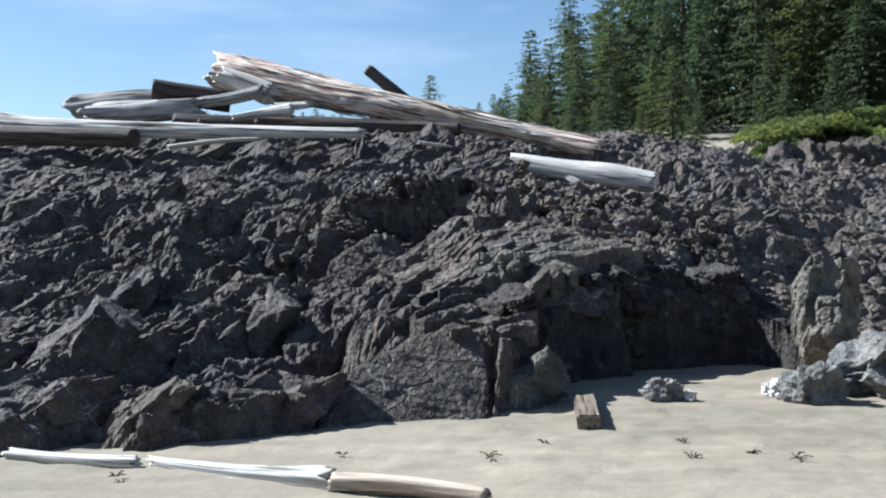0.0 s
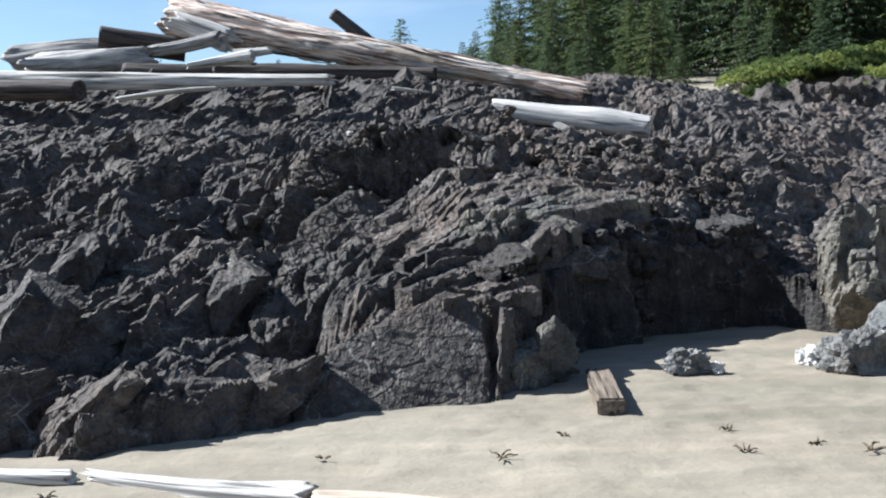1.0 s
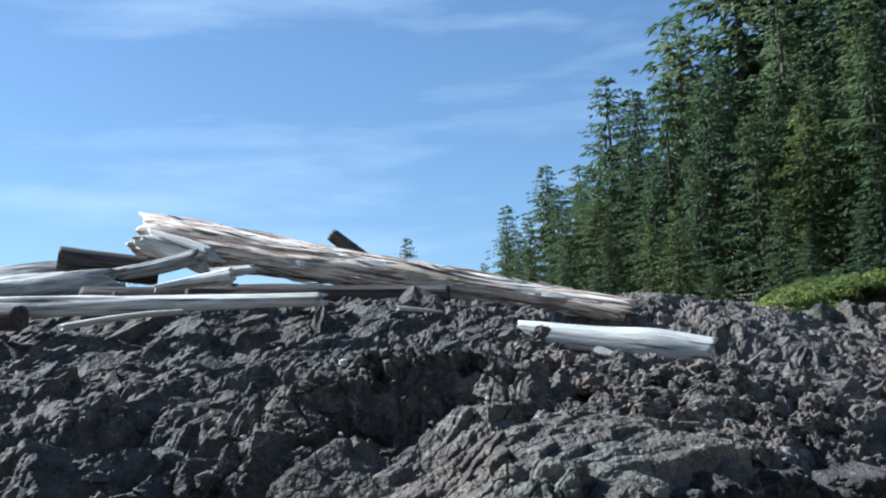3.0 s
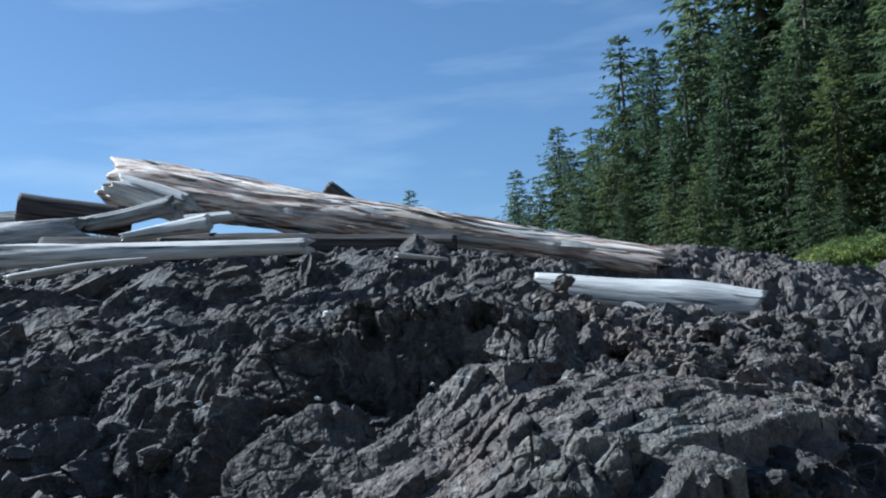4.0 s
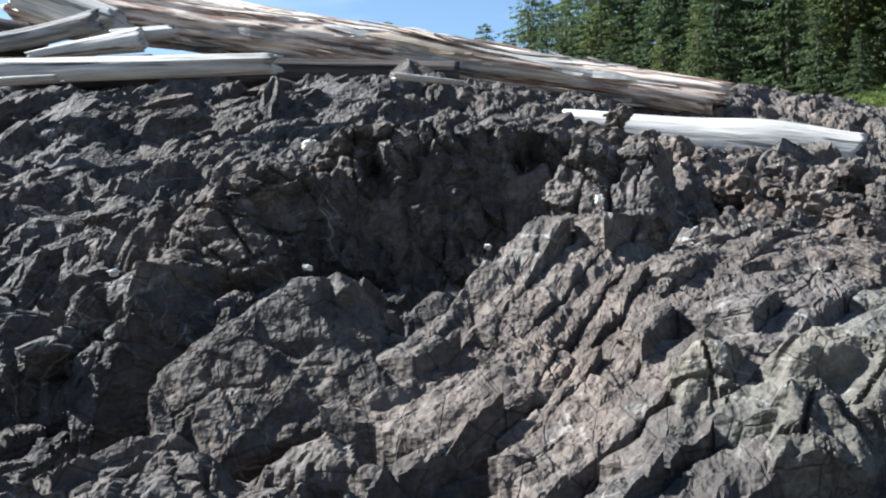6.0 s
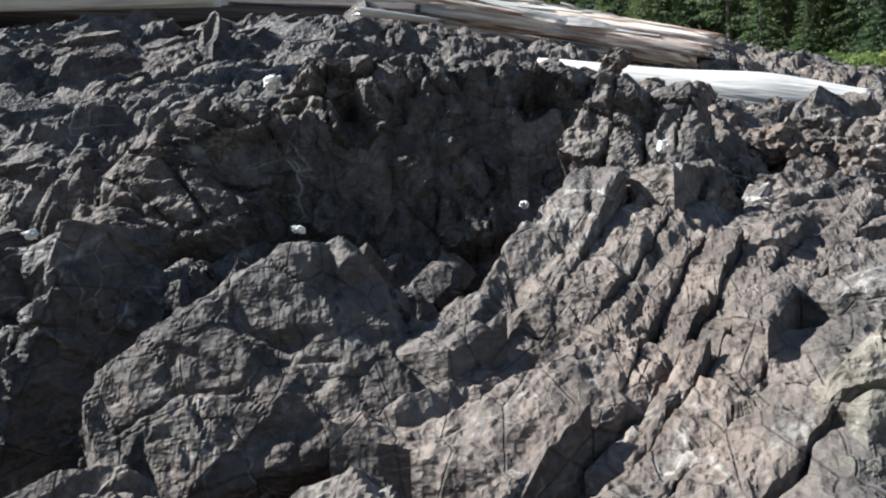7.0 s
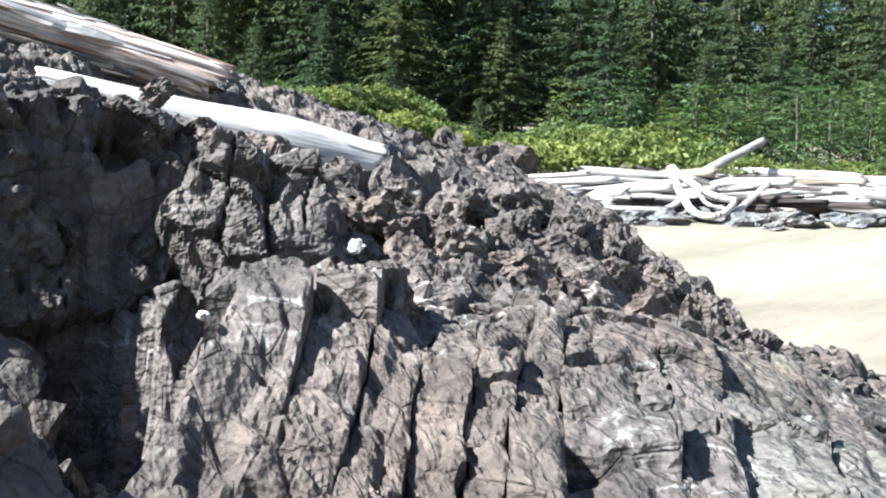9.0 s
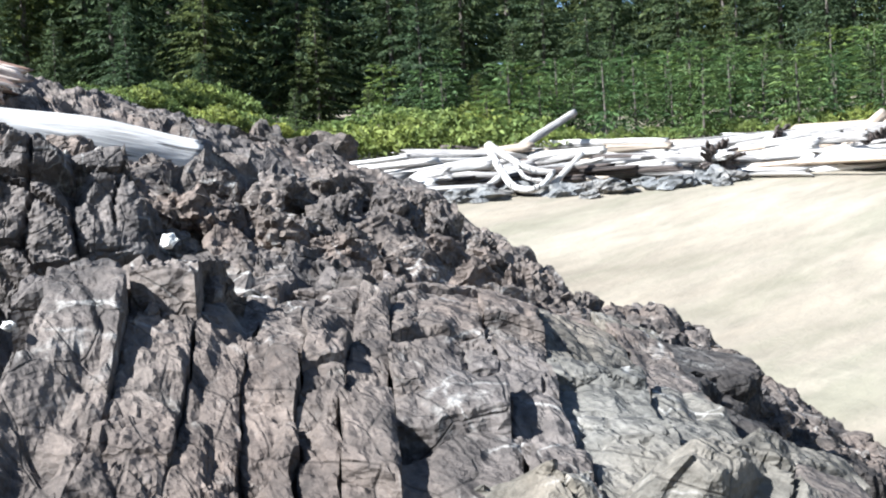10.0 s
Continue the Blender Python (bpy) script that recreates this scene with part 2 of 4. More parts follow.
def cells(u, v, seed):
    """Cellular blocks: nearest distance, gap to the second, three random values of the block, and the way from its seed."""
    iu, iv = np.floor(u), np.floor(v)
    best = np.full(u.shape, 9.0)
    second = np.full(u.shape, 9.0)
    bi, bj, bu, bv = iu.copy(), iv.copy(), u * 0, v * 0
    for a in (-1, 0, 1):
        for b in (-1, 0, 1):
            ci, cj = iu + a, iv + b
            du = u - (ci + 0.5 + 0.85 * (hashed(ci, cj, seed) - 0.5))
            dv = v - (cj + 0.5 + 0.85 * (hashed(ci, cj, seed + 1) - 0.5))
            d = np.sqrt(du * du + dv * dv)
            near = d < best
            second = np.where(near, best, np.minimum(second, d))
            best = np.where(near, d, best)
            bi, bj = np.where(near, ci, bi), np.where(near, cj, bj)
            bu, bv = np.where(near, du, bu), np.where(near, dv, bv)
    r = [hashed(bi, bj, seed + 2 + k) for k in range(3)]
    return best, second - best, r, bu, bv


def step(a, b, t):
    t = np.clip((t - a) / (b - a), 0, 1)
    return t * t * (3 - 2 * t)


# ---- the ground ----
EYE_END, EYE_MID = (-1.06, 7.35), (0.9, 2.0)
SHORE_TURN = 10.4      # azimuths along the shore are counted from here, in degrees from +y towards -x


def wood_edge(az):
    """How far the wood's edge stands from the rock's top, by azimuth."""
    return np.interp(az, [-40, 5, 19, 27, 35, 45, 60, 80, 120], [34, 25, 22.5, 22.5, 24.0, 26.0, 27.0, 28.0, 36])


def beach(x, y):
    """Height of the sand: nearly level at the rock, rising to the log line and the wood behind it."""
    dx, dy = x - EYE_END[0], y - EYE_END[1]
    r = np.hypot(dx, dy)
    az = np.degrees(np.arctan2(dx, dy)) + SHORE_TURN
    z = np.interp(r / wood_edge(az), [0.24, 0.5, 0.90, 1.0, 1.15, 1.5, 2.5, 6, 30], [0.0, 0.75, 2.75, 3.3, 4.3, 6.0, 9.0, 14, 30])
    z = z + 1.3 * step(0.97, 1.05, r / wood_edge(az)) * step(1.22, 1.12, r / wood_edge(az)) * step(27, 32, az) * step(44, 39, az)
    inland = step(-45, -12, az) * step(140, 105, az)
    return z * inland - 0.8 * (1 - inland) * step(12, 60, r)


# ---- the rock ----
STRIKE = radians(42)      # the beds run along this way in plan, from +y towards +x
RIDGE = (math.cos(STRIKE), math.sin(STRIKE))


def foot_of_rock(x):
    return np.interp(x, [-14, -8, -3.2, -2.0, -0.95, -0.05, 0.95, 1.2, 1.5, 1.9, 2.6, 3.2, 4.4, 4.9, 5.6, 7.0, 9.0, 14],
                     [3.0, 3.6, 4.0, 4.4, 5.0, 5.4, 6.0, 6.5, 7.9, 8.7, 9.3, 9.9, 10.2, 9.5, 9.2, 9.5, 11, 15])


def right_edge(y):
    """Where the outcrop's back falls away to the sand."""
    return np.interp(y, [8.0, 8.6, 9.1, 9.6, 11, 13.8, 17], [1.25, 1.40, 1.60, 2.05, 2.8, 4.2, 7.0])


def rock_body(x, y):
    """The outcrop's large form."""
    z = np.interp(y, [4, 5.2, 6.2, 6.7, 8.0, 9.0, 9.7, 10.4, 11.2, 12.2, 13.4, 14.4, 15.5, 17, 20, 26],
                  [0.05, 0.10, 0.38, 0.58, 0.88, 1.15, 1.42, 1.68, 1.95, 2.36, 2.90, 3.40, 3.72, 3.92, 4.15, 3.8])
    z = z - 0.055 * np.clip(x + 0.5, 0, 3.2) * np.clip(y - 10.5, 0, 4.5) * step(20, 15, y)
    z = z + 0.035 * np.clip(-x - 2, 0, 8) * np.clip((y - 8) / 6, 0, 1)
    z = z - 0.22 * step(-0.9, -2.4, x) * step(9.6, 8.4, y)
    z = z + 0.15 * step(0.6, 1.6, x) * step(9.6, 10.4, y) * step(12, 10.5, y)
    # a sheer step below the driftwood
    z = z - 0.50 * step(-4.2, -3.6, x) * step(-0.2, -0.5, x) * step(12.5, 12.9, y) * step(13.75 + 0.12 * vnoise(x * 2, y * 0, 17), 13.55 + 0.12 * vnoise(x * 2, y * 0, 17), y)
    # the sunless trough at the seaward end, under a sheer bed
    off = (x + 2.0) * RIDGE[0] - (y - 6.6) * RIDGE[1]
    run = (x + 2.0) * RIDGE[1] + (y - 6.6) * RIDGE[0]
    inside = step(-1.9, -1.3, run) * step(1.9, 1.2, run)
    z = z + 0.34 * np.exp(-((off + 0.95) / 0.32) ** 2) * inside
    z = np.maximum(z - 0.70 * step(-0.66, -0.50, off) * step(0.95, 0.35, off) * inside, 0.16)
    z = z - 0.32 * step(-1.4, -0.3, x) * step(12.8, 13.8, y) * step(16.6, 15.8, y)
    z = z + 0.42 * np.exp(-((x - 0.75) / 0.5) ** 2 - ((y - 14.1) / 0.55) ** 2)
    fall = np.clip(x - right_edge(y), 0, 9)
    z = np.minimum(z, 1.72 - 0.34 * np.clip(x - 2.4, 0, 9) + 0.14 * step(10.4, 11.2, y) * step(2.6, 3.6, x) + np.where(y > 11.3, 0.42 * (y - 11.3) + 0.02, 0.24 * (y - 11)))
    z = z - 0.04 * step(1.6, 2.6, x) * step(15.5, 14, y) - 0.20 * np.clip(x - 3.0, 0, 3.5) * step(13.0, 14.5, y)
    return z - 0.22 * np.minimum(fall, 0.8) * step(14.5, 11, y)


def pave_z(x, y):
    """The broad jointed back of the outcrop: steep where it meets the hollow, flatter and domed further along."""
    left = np.interp(y, [6.6, 8.05, 9.0, 9.57, 10.25, 11.2], [0.70, 1.06, 1.24, 1.50, 1.93, 2.15]) + 0.09 * (x + 0.4)
    right = np.interp(y, [7.0, 7.6, 8.2, 8.6, 9.1, 9.6, 10.3, 11.4], [0.74, 0.88, 1.10, 1.36, 1.56, 1.70, 1.96, 2.05]) - 0.22 * np.clip(x - 1.5, 0, 9) ** 1.25
    return left + (right - left) * step(0.2, 1.0, x)


def plates(u, v, seed, uneven=0.5, rise=0.4, tilt=0.5, steep=5.0):
    """Upper envelope of broken beds: flat faces that rise across the strike and end in sheer edges, in units of their size."""
    iu, iv = np.floor(u), np.floor(v)
    best = np.full(u.shape, -9.0)
    for a in (-1, 0, 1):
        for b in (-1, 0, 1):
            ci, cj = iu + a, iv + b
            r = [hashed(ci, cj, seed + k) for k in range(9)]
            du, dv = u - (ci + 0.5 + 0.8 * (r[0] - 0.5)), v - (cj + 0.5 + 0.8 * (r[1] - 0.5))
            c, q = np.cos(1.2 * (r[2] - 0.5)), np.sin(1.2 * (r[2] - 0.5))
            da, db = du * c + dv * q, dv * c - du * q
            top = uneven * (r[3] - 0.5) + (rise + tilt * 2 * (r[4] - 0.5)) * da + tilt * 2 * (r[5] - 0.5) * db
            w = 6.28 * r[7]
            top = np.minimum(top, uneven * (r[3] - 0.5) + 0.10 + 0.12 * r[8] - (0.5 + r[6]) * (da * np.cos(w) + db * np.sin(w)))
            side = steep * np.maximum(np.maximum(np.abs(da) - 0.34 - 0.22 * r[6], np.abs(db) - 0.36 - 0.2 * r[8]), 0)
            best = np.maximum(best, top - side)
    return np.maximum(best, -0.9)


def rock_large(x, y):
    """Large form with its beds; also how smooth the surface is."""
    wu = 0.09 * vnoise(x * 1.7, y * 1.7, 3) + 0.02 * vnoise(x * 6, y * 6, 4)
    wv = 0.12 * vnoise(x * 1.3, y * 1.3, 5)
    u, v = x * RIDGE[0] - y * RIDGE[1] + wu, x * RIDGE[1] + y * RIDGE[0] + wv
    z = rock_body(x, y)
    low = np.maximum(step(1.2, 2.4, x) * step(13.0, 11.0, y), step(13.2, 14.0, y))
    calm = 1 - 0.68 * low
    z = z + calm * (0.55 * plates(u / 0.95, v / 1.6, 11, 0.5, 0.35, 0.4, 3.5) + 0.04)
    z = z + calm * 0.20 * plates(u / 0.42 + 7.3, v / 0.72, 23, 0.6, 0.5, 0.5, 4.0)
    # the jointed back
    left = np.where(y > 9.57, -0.50 + 0.62 * (y - 9.57), -0.50 + 0.25 * (9.57 - y))
    paved = step(-0.05, 0.08, x - left) * step(0.25, 0.05, x - right_edge(y)) * step(6.9, 7.2, y) * step(10.9, 10.6, y + 0.25 * vnoise(x * 2, y * 2, 16))
    z = z + (pave_z(x, y) - 0.13 + 0.05 * plates(u / 0.3, v / 0.5, 27, 0.6, 0.4, 0.5) - z) * paved
    # the dark hollow behind the front slabs, its floor of broken ledges, and the sheer front of the mound behind it
    wide = step(-2.3, -2.0, x) * step(0.42, 0.25, x + 0.25 * (y - 11.0))
    pit = wide * step(10.25, 10.4, y - 0.25 * x) * step(12.0, 11.9, y - 0.10 * x)
    ledges = 1.18 + 0.50 * step(10.85, 10.95, y + 0.1 * vnoise(x * 3, y * 0, 83)) * step(-0.2, -0.5, x) + 0.16 * plates(u / 0.22, v / 0.3, 89, 0.8, 0.5, 0.6)
    z = z + (np.minimum(z, ledges) - z) * pit
    mound = step(-1.3, -1.1, x) * step(0.75, 0.6, x) * step(11.92, 11.98, y - 0.10 * x) * step(13.2, 12.8, y)
    z = z + (np.maximum(z, 2.50 + 0.22 * plates(u / 0.5, v / 0.6, 85, 0.6, 0.3, 0.5)) - z) * mound
    # the deep gaps round the front slab and ribs
    void = step(-2.9, -2.75, x) * step(-0.32, -0.45, x - 0.3 * (y - 9.6)) * step(9.0, 9.15, y + 0.1 * x) * step(10.5, 10.35, y)
    z = z + (np.minimum(z, 0.98 + 0.25 * (y - 9.6) + 0.06 * plates(u / 0.3, v / 0.3, 61, 0.8, 0.4, 0.6)) - z) * void
    # long seams along the beds
    lane = np.floor(u / 0.36)
    fissure = np.abs((u + 0.07 * vnoise(v * 2.3, lane, 96) + 0.015 * vnoise(v * 14, lane, 98)) / 0.36 - lane - 0.5) * 0.36
    deep = step(0.0, 0.35, vnoise(v * 1.5, lane * 3.3, 97))
    z = z - calm * (1 - paved) * deep * np.maximum(0.20 - 5.0 * fissure, 0)
    # under the smooth slab at the foot
    slab = step(-0.75, -0.6, x) * step(1.15, 1.0, x) * step(5.1, 5.3, y) * step(7.0, 6.8, y)
    z = z + (np.minimum(z, 0.28 - 0.39 * (x - 0.25) + 0.86 * (y - 6.3)) - z) * slab
    # the bed of the white log
    off = ((x - 0.3) * 1.1 + (y - 16.6) * 3.2) / 3.384
    run = ((x - 0.3) * 3.2 - (y - 16.6) * 1.1) / 11.45
    bed = step(-2.4, -1.6, off) * step(0.9, 0.5, off) * step(0.25, 0.4, run) * step(1.15, 1.0, run)
    z = z + (np.minimum(z, 3.12 - 0.66 * run + 0.04 * vnoise(x * 5, y * 5, 87)) - z) * bed
    # the foot, where the face drops to the sand, and the seaward and landward ends
    edge = y - foot_of_rock(x) + 0.18 * vnoise(x * 2.2, y * 2.2, 13) + 0.06 * vnoise(x * 7, y * 7, 14)
    z = np.minimum(z, np.maximum((1.9 + 4.0 * step(1.2, 1.8, x) * step(6.5, 5.8, x)) * edge, -0.6))
    end = np.interp(y, [6, 10, 12, 15, 20, 26], [8.6, 7.0, 7.8, 10.5, 13, 14]) + 0.4 * vnoise(x, y * 0.8, 15)
    out = step(-1.6, 0.4, x - end)
    z = z * (1 - out) + (beach(x, y) - 0.5) * out
    return z, np.maximum(paved, 0.6 * low), u, v


def relief(u, v, x, y, smooth, rounded):
    """Fine broken relief, in metres, over two coordinates in the surface."""
    k = 1.0 - 0.6 * smooth
    near, _, r, _, _ = cells(x / 0.24, y / 0.27, 37)
    h = rounded * (0.10 * np.sqrt(np.clip(1 - near * near, 0, 1)) + 0.08 * (r[0] - 0.5))
    wu, wv = u + 0.02 * vnoise(u * 9, v * 9, 41), v + 0.02 * vnoise(u * 9 + 5, v * 9, 42)
    h = h + k * 0.095 * plates(wu / 0.18 + 3.1, wv / 0.32, 51, 0.6, 0.5, 0.7, 3.5)
    return h + (0.4 + 0.6 * k) * 0.05 * plates(wu / 0.075, wv / 0.12, 67, 0.6, 0.4, 0.8, 3.0)


def stretch(lo, hi, centres, n):
    """n places from lo to hi, closer together round the centres (place, width, gain)."""
    t = np.linspace(lo, hi, 4000)
    density = 1 + sum(g * np.exp(-((t - c) / w) ** 2) for c, w, g in centres)
    acc = np.concatenate([[0], np.cumsum((density[1:] + density[:-1]) / 2)])
    return np.interp(np.linspace(0, acc[-1], n), acc, t)


def grid_quads(shape):
    i = np.arange(shape[0] * shape[1]).reshape(shape)
    return np.stack([i[:-1, :-1], i[:-1, 1:], i[1:, 1:], i[1:, :-1]], -1).reshape(-1, 4)


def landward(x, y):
    """Above nought on the landward side, where stronger light is painted as a paler rock."""
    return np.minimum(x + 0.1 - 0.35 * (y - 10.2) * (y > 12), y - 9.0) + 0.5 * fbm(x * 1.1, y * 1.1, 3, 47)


def build_rock():
    xs = stretch(-13, 14, [(-0.2, 2.2, 6.0), (0, 5, 3.0)], 820)
    ys = stretch(2.6, 25, [(10.3, 1.6, 5.0), (7, 4, 1.8), (12, 3, 2.5)], 760)
    x, y = np.meshgrid(xs, ys)
    z, smooth, u, v = rock_large(x, y)
    gy, gx = np.gradient(z, ys, xs)
    n = np.stack([-gx, -gy, np.ones_like(z)], -1)
    n /= np.linalg.norm(n, axis=-1, keepdims=True)
    steep = step(0.75, 0.35, n[..., 2])
    rounded = step(0.8, 2.2, x) * step(9.9, 10.9, y) * step(15, 13, y)
    h = relief(u, v, x, y, smooth, rounded) * (1 - 0.45 * steep) * step(-0.3, 0.1, z)
    verts = (np.stack([x, y, z], -1) + n * h[..., None]).reshape(-1, 3)
    data = fast_mesh("rock_outcrop", verts, grid_quads(x.shape), ROCK, smooth=False)
    data.materials.append(LIT_ROCK)
    data.materials.append(SHADE_ROCK)
    # low walls of the recess, painted dark as shade
    shaded = (x > 1.2) & (x < 5.2) & (y < foot_of_rock(x) + 0.75) & (z < 1.05 + 0.2 * vnoise(x * 3, y * 3, 48))
    which = np.where(shaded, 2, landward(x, y) > 0)[:-1, :-1].ravel()
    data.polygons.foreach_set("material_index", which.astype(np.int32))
    return thing("rock_outcrop", data, "dark grey fractured rock outcrop with slanting strata", "rock", kind="structure")


def build_ground():
    def axis(c):
        near = stretch(c - 16, c + 16, [(c, 5, 3.0)], 230)
        far = 16 * 1.13 ** np.arange(1, 41)
        return np.concatenate([c - far[::-1], near, c + far])

    x, y = np.meshgrid(axis(3.0), axis(5.0))
    calm = np.exp(-((x - 2) / 30) ** 2 - ((y - 8) / 30) ** 2)
    near, _, r, _, _ = cells(x / 0.55, y / 0.5, 19)
    dents = np.clip(1 - near / 0.28, 0, 1) * (r[0] > 0.55)
    z = beach(x, y) - 0.03 + calm * (0.020 * fbm(x * 1.3, y * 1.3, 4, 81) + 0.010 * vnoise(x * 7, y * 7, 84) - 0.022 * dents)
    data = fast_mesh("ground", np.stack([x, y, z], -1).reshape(-1, 3), grid_quads(x.shape), SAND)
    return thing("ground", data, "pale tan beach sand, dry and lightly pitted", "sand", kind="structure")


ground = build_ground()
outcrop = build_rock()


def shard_mesh(seed, cuts=0):
    """An angular broken block in a box of half size 1: a cube split by planes, with rough faces where it is cut fine."""
    rng = random.Random(seed)
    bm = bmesh.new()
    bmesh.ops.create_cube(bm, size=2)
    for k in range(9):
        a = rng.uniform(0, 2 * math.pi)
        n = Vector((math.cos(a), 0.75 * math.sin(a), rng.choice((0.1, 0.5, 0.9, -0.3)) + rng.uniform(-0.15, 0.15))).normalized()
        geom = bm.verts[:] + bm.edges[:] + bm.faces[:]
        cut = bmesh.ops.bisect_plane(bm, geom=geom, plane_co=n * rng.uniform(0.62, 1.0), plane_no=n, clear_outer=True)
        edges = [e for e in cut["geom_cut"] if isinstance(e, bmesh.types.BMEdge)]
        if edges:
            bmesh.ops.contextual_create(bm, geom=edges)
    if cuts:
        bmesh.ops.triangulate(bm, faces=bm.faces[:])
        for _ in range(cuts):
            bmesh.ops.subdivide_edges(bm, edges=[e for e in bm.edges if e.calc_length() > 0.16], cuts=1, use_grid_fill=True)
            bmesh.ops.triangulate(bm, faces=bm.faces[:])
        bm.normal_update()
        shift = Vector((seed * 3.7, seed * 1.3, seed * 2.1))
        for v in bm.verts:
            q = (v.co + shift) * 3.2
            q += 0.3 * noise.noise_vector(q * 0.8)
            point = noise.voronoi(q)[1][0]
            lean = noise.cell_vector(point * 7.3) - Vector((0.5, 0.5, 0.5))
            v.co += v.normal * (0.10 * ((q - point).dot(lean) * 1.6 + noise.cell(point * 5.1) - 0.5) + 0.03 * noise.noise(q * 3))
    data = bpy.data.meshes.new("block")
    bm.to_mesh(data)
    bm.free()
    data.materials.append(ROCK)
    return data


def slab_pose(x, y, z, gx, gy, hx, hy, ht, turn):
    """A block whose top lies in the plane that rises by gx and gy, centred at x, y, z; its length is turned from +y."""
    n = Vector((-gx, -gy, 1)).normalized()
    a = radians(turn)
    along = Vector((-math.sin(a), math.cos(a), 0))
    along.z = gx * along.x + gy * along.y
    along.normalize()
    across = along.cross(n)
    m = Matrix((across, along, n)).transposed().to_4x4()
    m.translation = Vector((x, y, z)) - n * ht
    return m @ Matrix.Diagonal((hx, hy, ht, 1))


def crag(at, out, outline, depth, seed, material, amp=1.0, grain=0.0, pitch=0.014, split_depth=0.06):
    """A large block seen face on: an outline in its face's plane (rightwards, upwards), broken into facets, its edges falling away behind."""
    n = Vector(out).normalized()
    right = Vector((0, 0, 1)).cross(n).normalized()
    up = n.cross(right)
    pts = np.array(outline)
    lo, hi = pts.min(0) - 0.16, pts.max(0) + 0.16
    a, b = np.meshgrid(np.arange(lo[0], hi[0], pitch), np.arange(lo[1], hi[1], pitch))
    d = np.full(a.shape, -9.0)
    for p, q in zip(pts, np.roll(pts, -1, 0)):
        side = (q - p) / np.hypot(*(q - p))
        d = np.maximum(d, (a - p[0]) * side[1] - (b - p[1]) * side[0])
    d = d + 0.035 * vnoise(a * 4 + seed, b * 4, 31) + 0.03 * plates(a / 0.13 + seed, b / 0.13, 32, 0.8, 0.0, 0.6)
    c, s = math.cos(grain), math.sin(grain)
    p, q = a * c + b * s, b * c - a * s
    p, q = p + 0.02 * vnoise(a * 8, b * 8, 33), q + 0.02 * vnoise(a * 8 + 3, b * 8, 34)
    h = amp * (0.12 * plates(p / 0.42 + seed, q / 0.60, 35, 0.5, 0.2, 0.35, 6) + 0.035 * plates(p / 0.13 + seed, q / 0.19, 36, 0.6, 0.2, 0.6, 4) + 0.011 * plates(p / 0.045, q / 0.06, 37, 0.7, 0.0, 0.8, 3))
    _, split, _, _, _ = cells(p / 0.25 + seed, q / 0.42, seed)
    h = h - split_depth * np.clip(1 - split / 0.06, 0, 1) * step(-0.3, 0.1, vnoise(a * 3, b * 3, seed + 1))
    h = np.maximum(h - 3.2 * np.maximum(d + 0.015, 0) - 0.3 * np.maximum(d + 0.06, 0), -depth)
    keep = h > -depth + 1e-6
    keep = keep[:-1, :-1] | keep[1:, :-1] | keep[1:, 1:] | keep[:-1, 1:]
    verts = a[..., None] * np.array(right) + b[..., None] * np.array(up) + h[..., None] * np.array(n)
    data = fast_mesh("slab", verts.reshape(-1, 3), grid_quads(a.shape)[keep.ravel()], material, smooth=False)
    return data, pose(*at)


def slab(*args, **kw):
    data, m = crag(*args, **kw)
    part("slab", data, outcrop, m=m)


# the broad cracked slab and the two ribs beside it
slab((-0.85, 9.55, 1.53), (0.02, -0.87, 0.48), [(-0.58, -0.09), (-0.55, -0.50), (0.46, -0.30), (0.46, -0.04), (0.20, 0.43), (0.01, 0.42)], 0.55, 1, ROCK, 0.5, 0.6, 0.011, 0.014)
slab((-2.52, 10.32, 1.32), (-0.30, -0.89, 0.35), [(-0.21, -0.01), (-0.07, -0.48), (0.21, -0.48), (0.18, -0.07), (0.03, 0.46), (-0.14, 0.44)], 0.5, 2, ROCK)
slab((-1.93, 10.18, 1.57), (-0.35, -0.85, 0.40), [(-0.29, 0.06), (-0.10, -0.30), (0.09, -0.52), (0.14, -0.28), (0.18, 0.15), (0.13, 0.45), (-0.16, 0.33)], 0.5, 3, ROCK)
# the layered block below it
slab((-1.05, 8.12, 0.90), (-0.15, -0.42, 0.90), [(-0.68, 0.33), (-0.29, -0.79), (0.05, -1.20), (0.22, -0.80), (0.47, 0.85), (0.20, 1.0), (-0.43, 0.85)], 0.5, 4, ROCK, 1.4, 0.5, 0.016)
# the mound over the hollow, its shoulder, and the jagged blocks at its end
slab((-0.21, 11.96, 2.48), (0.05, -0.95, 0.30), [(-0.99, 0.14), (-0.85, -0.60), (-0.21, -0.80), (0.55, -0.60), (0.88, 0.19), (0.83, 0.30), (-0.10, 0.33), (-0.66, 0.38)], 0.6, 5, ROCK, 2.4, 0.4)
slab((-1.49, 11.54, 2.28), (0.05, -0.86, 0.51), [(-0.59, -0.40), (-0.06, -0.50), (0.31, -0.30), (0.39, 0.13), (0.33, 0.35), (-0.02, 0.36), (-0.36, 0.05)], 0.6, 6, ROCK, 1.2, 1.4)
slab((0.51, 11.49, 2.39), (-0.41, -0.82, 0.41), [(-0.23, -0.10), (-0.09, -0.40), (0.15, -0.30), (0.19, 0.16), (-0.02, 0.25)], 0.5, 7, LIT_ROCK, 1.4, 0.7)
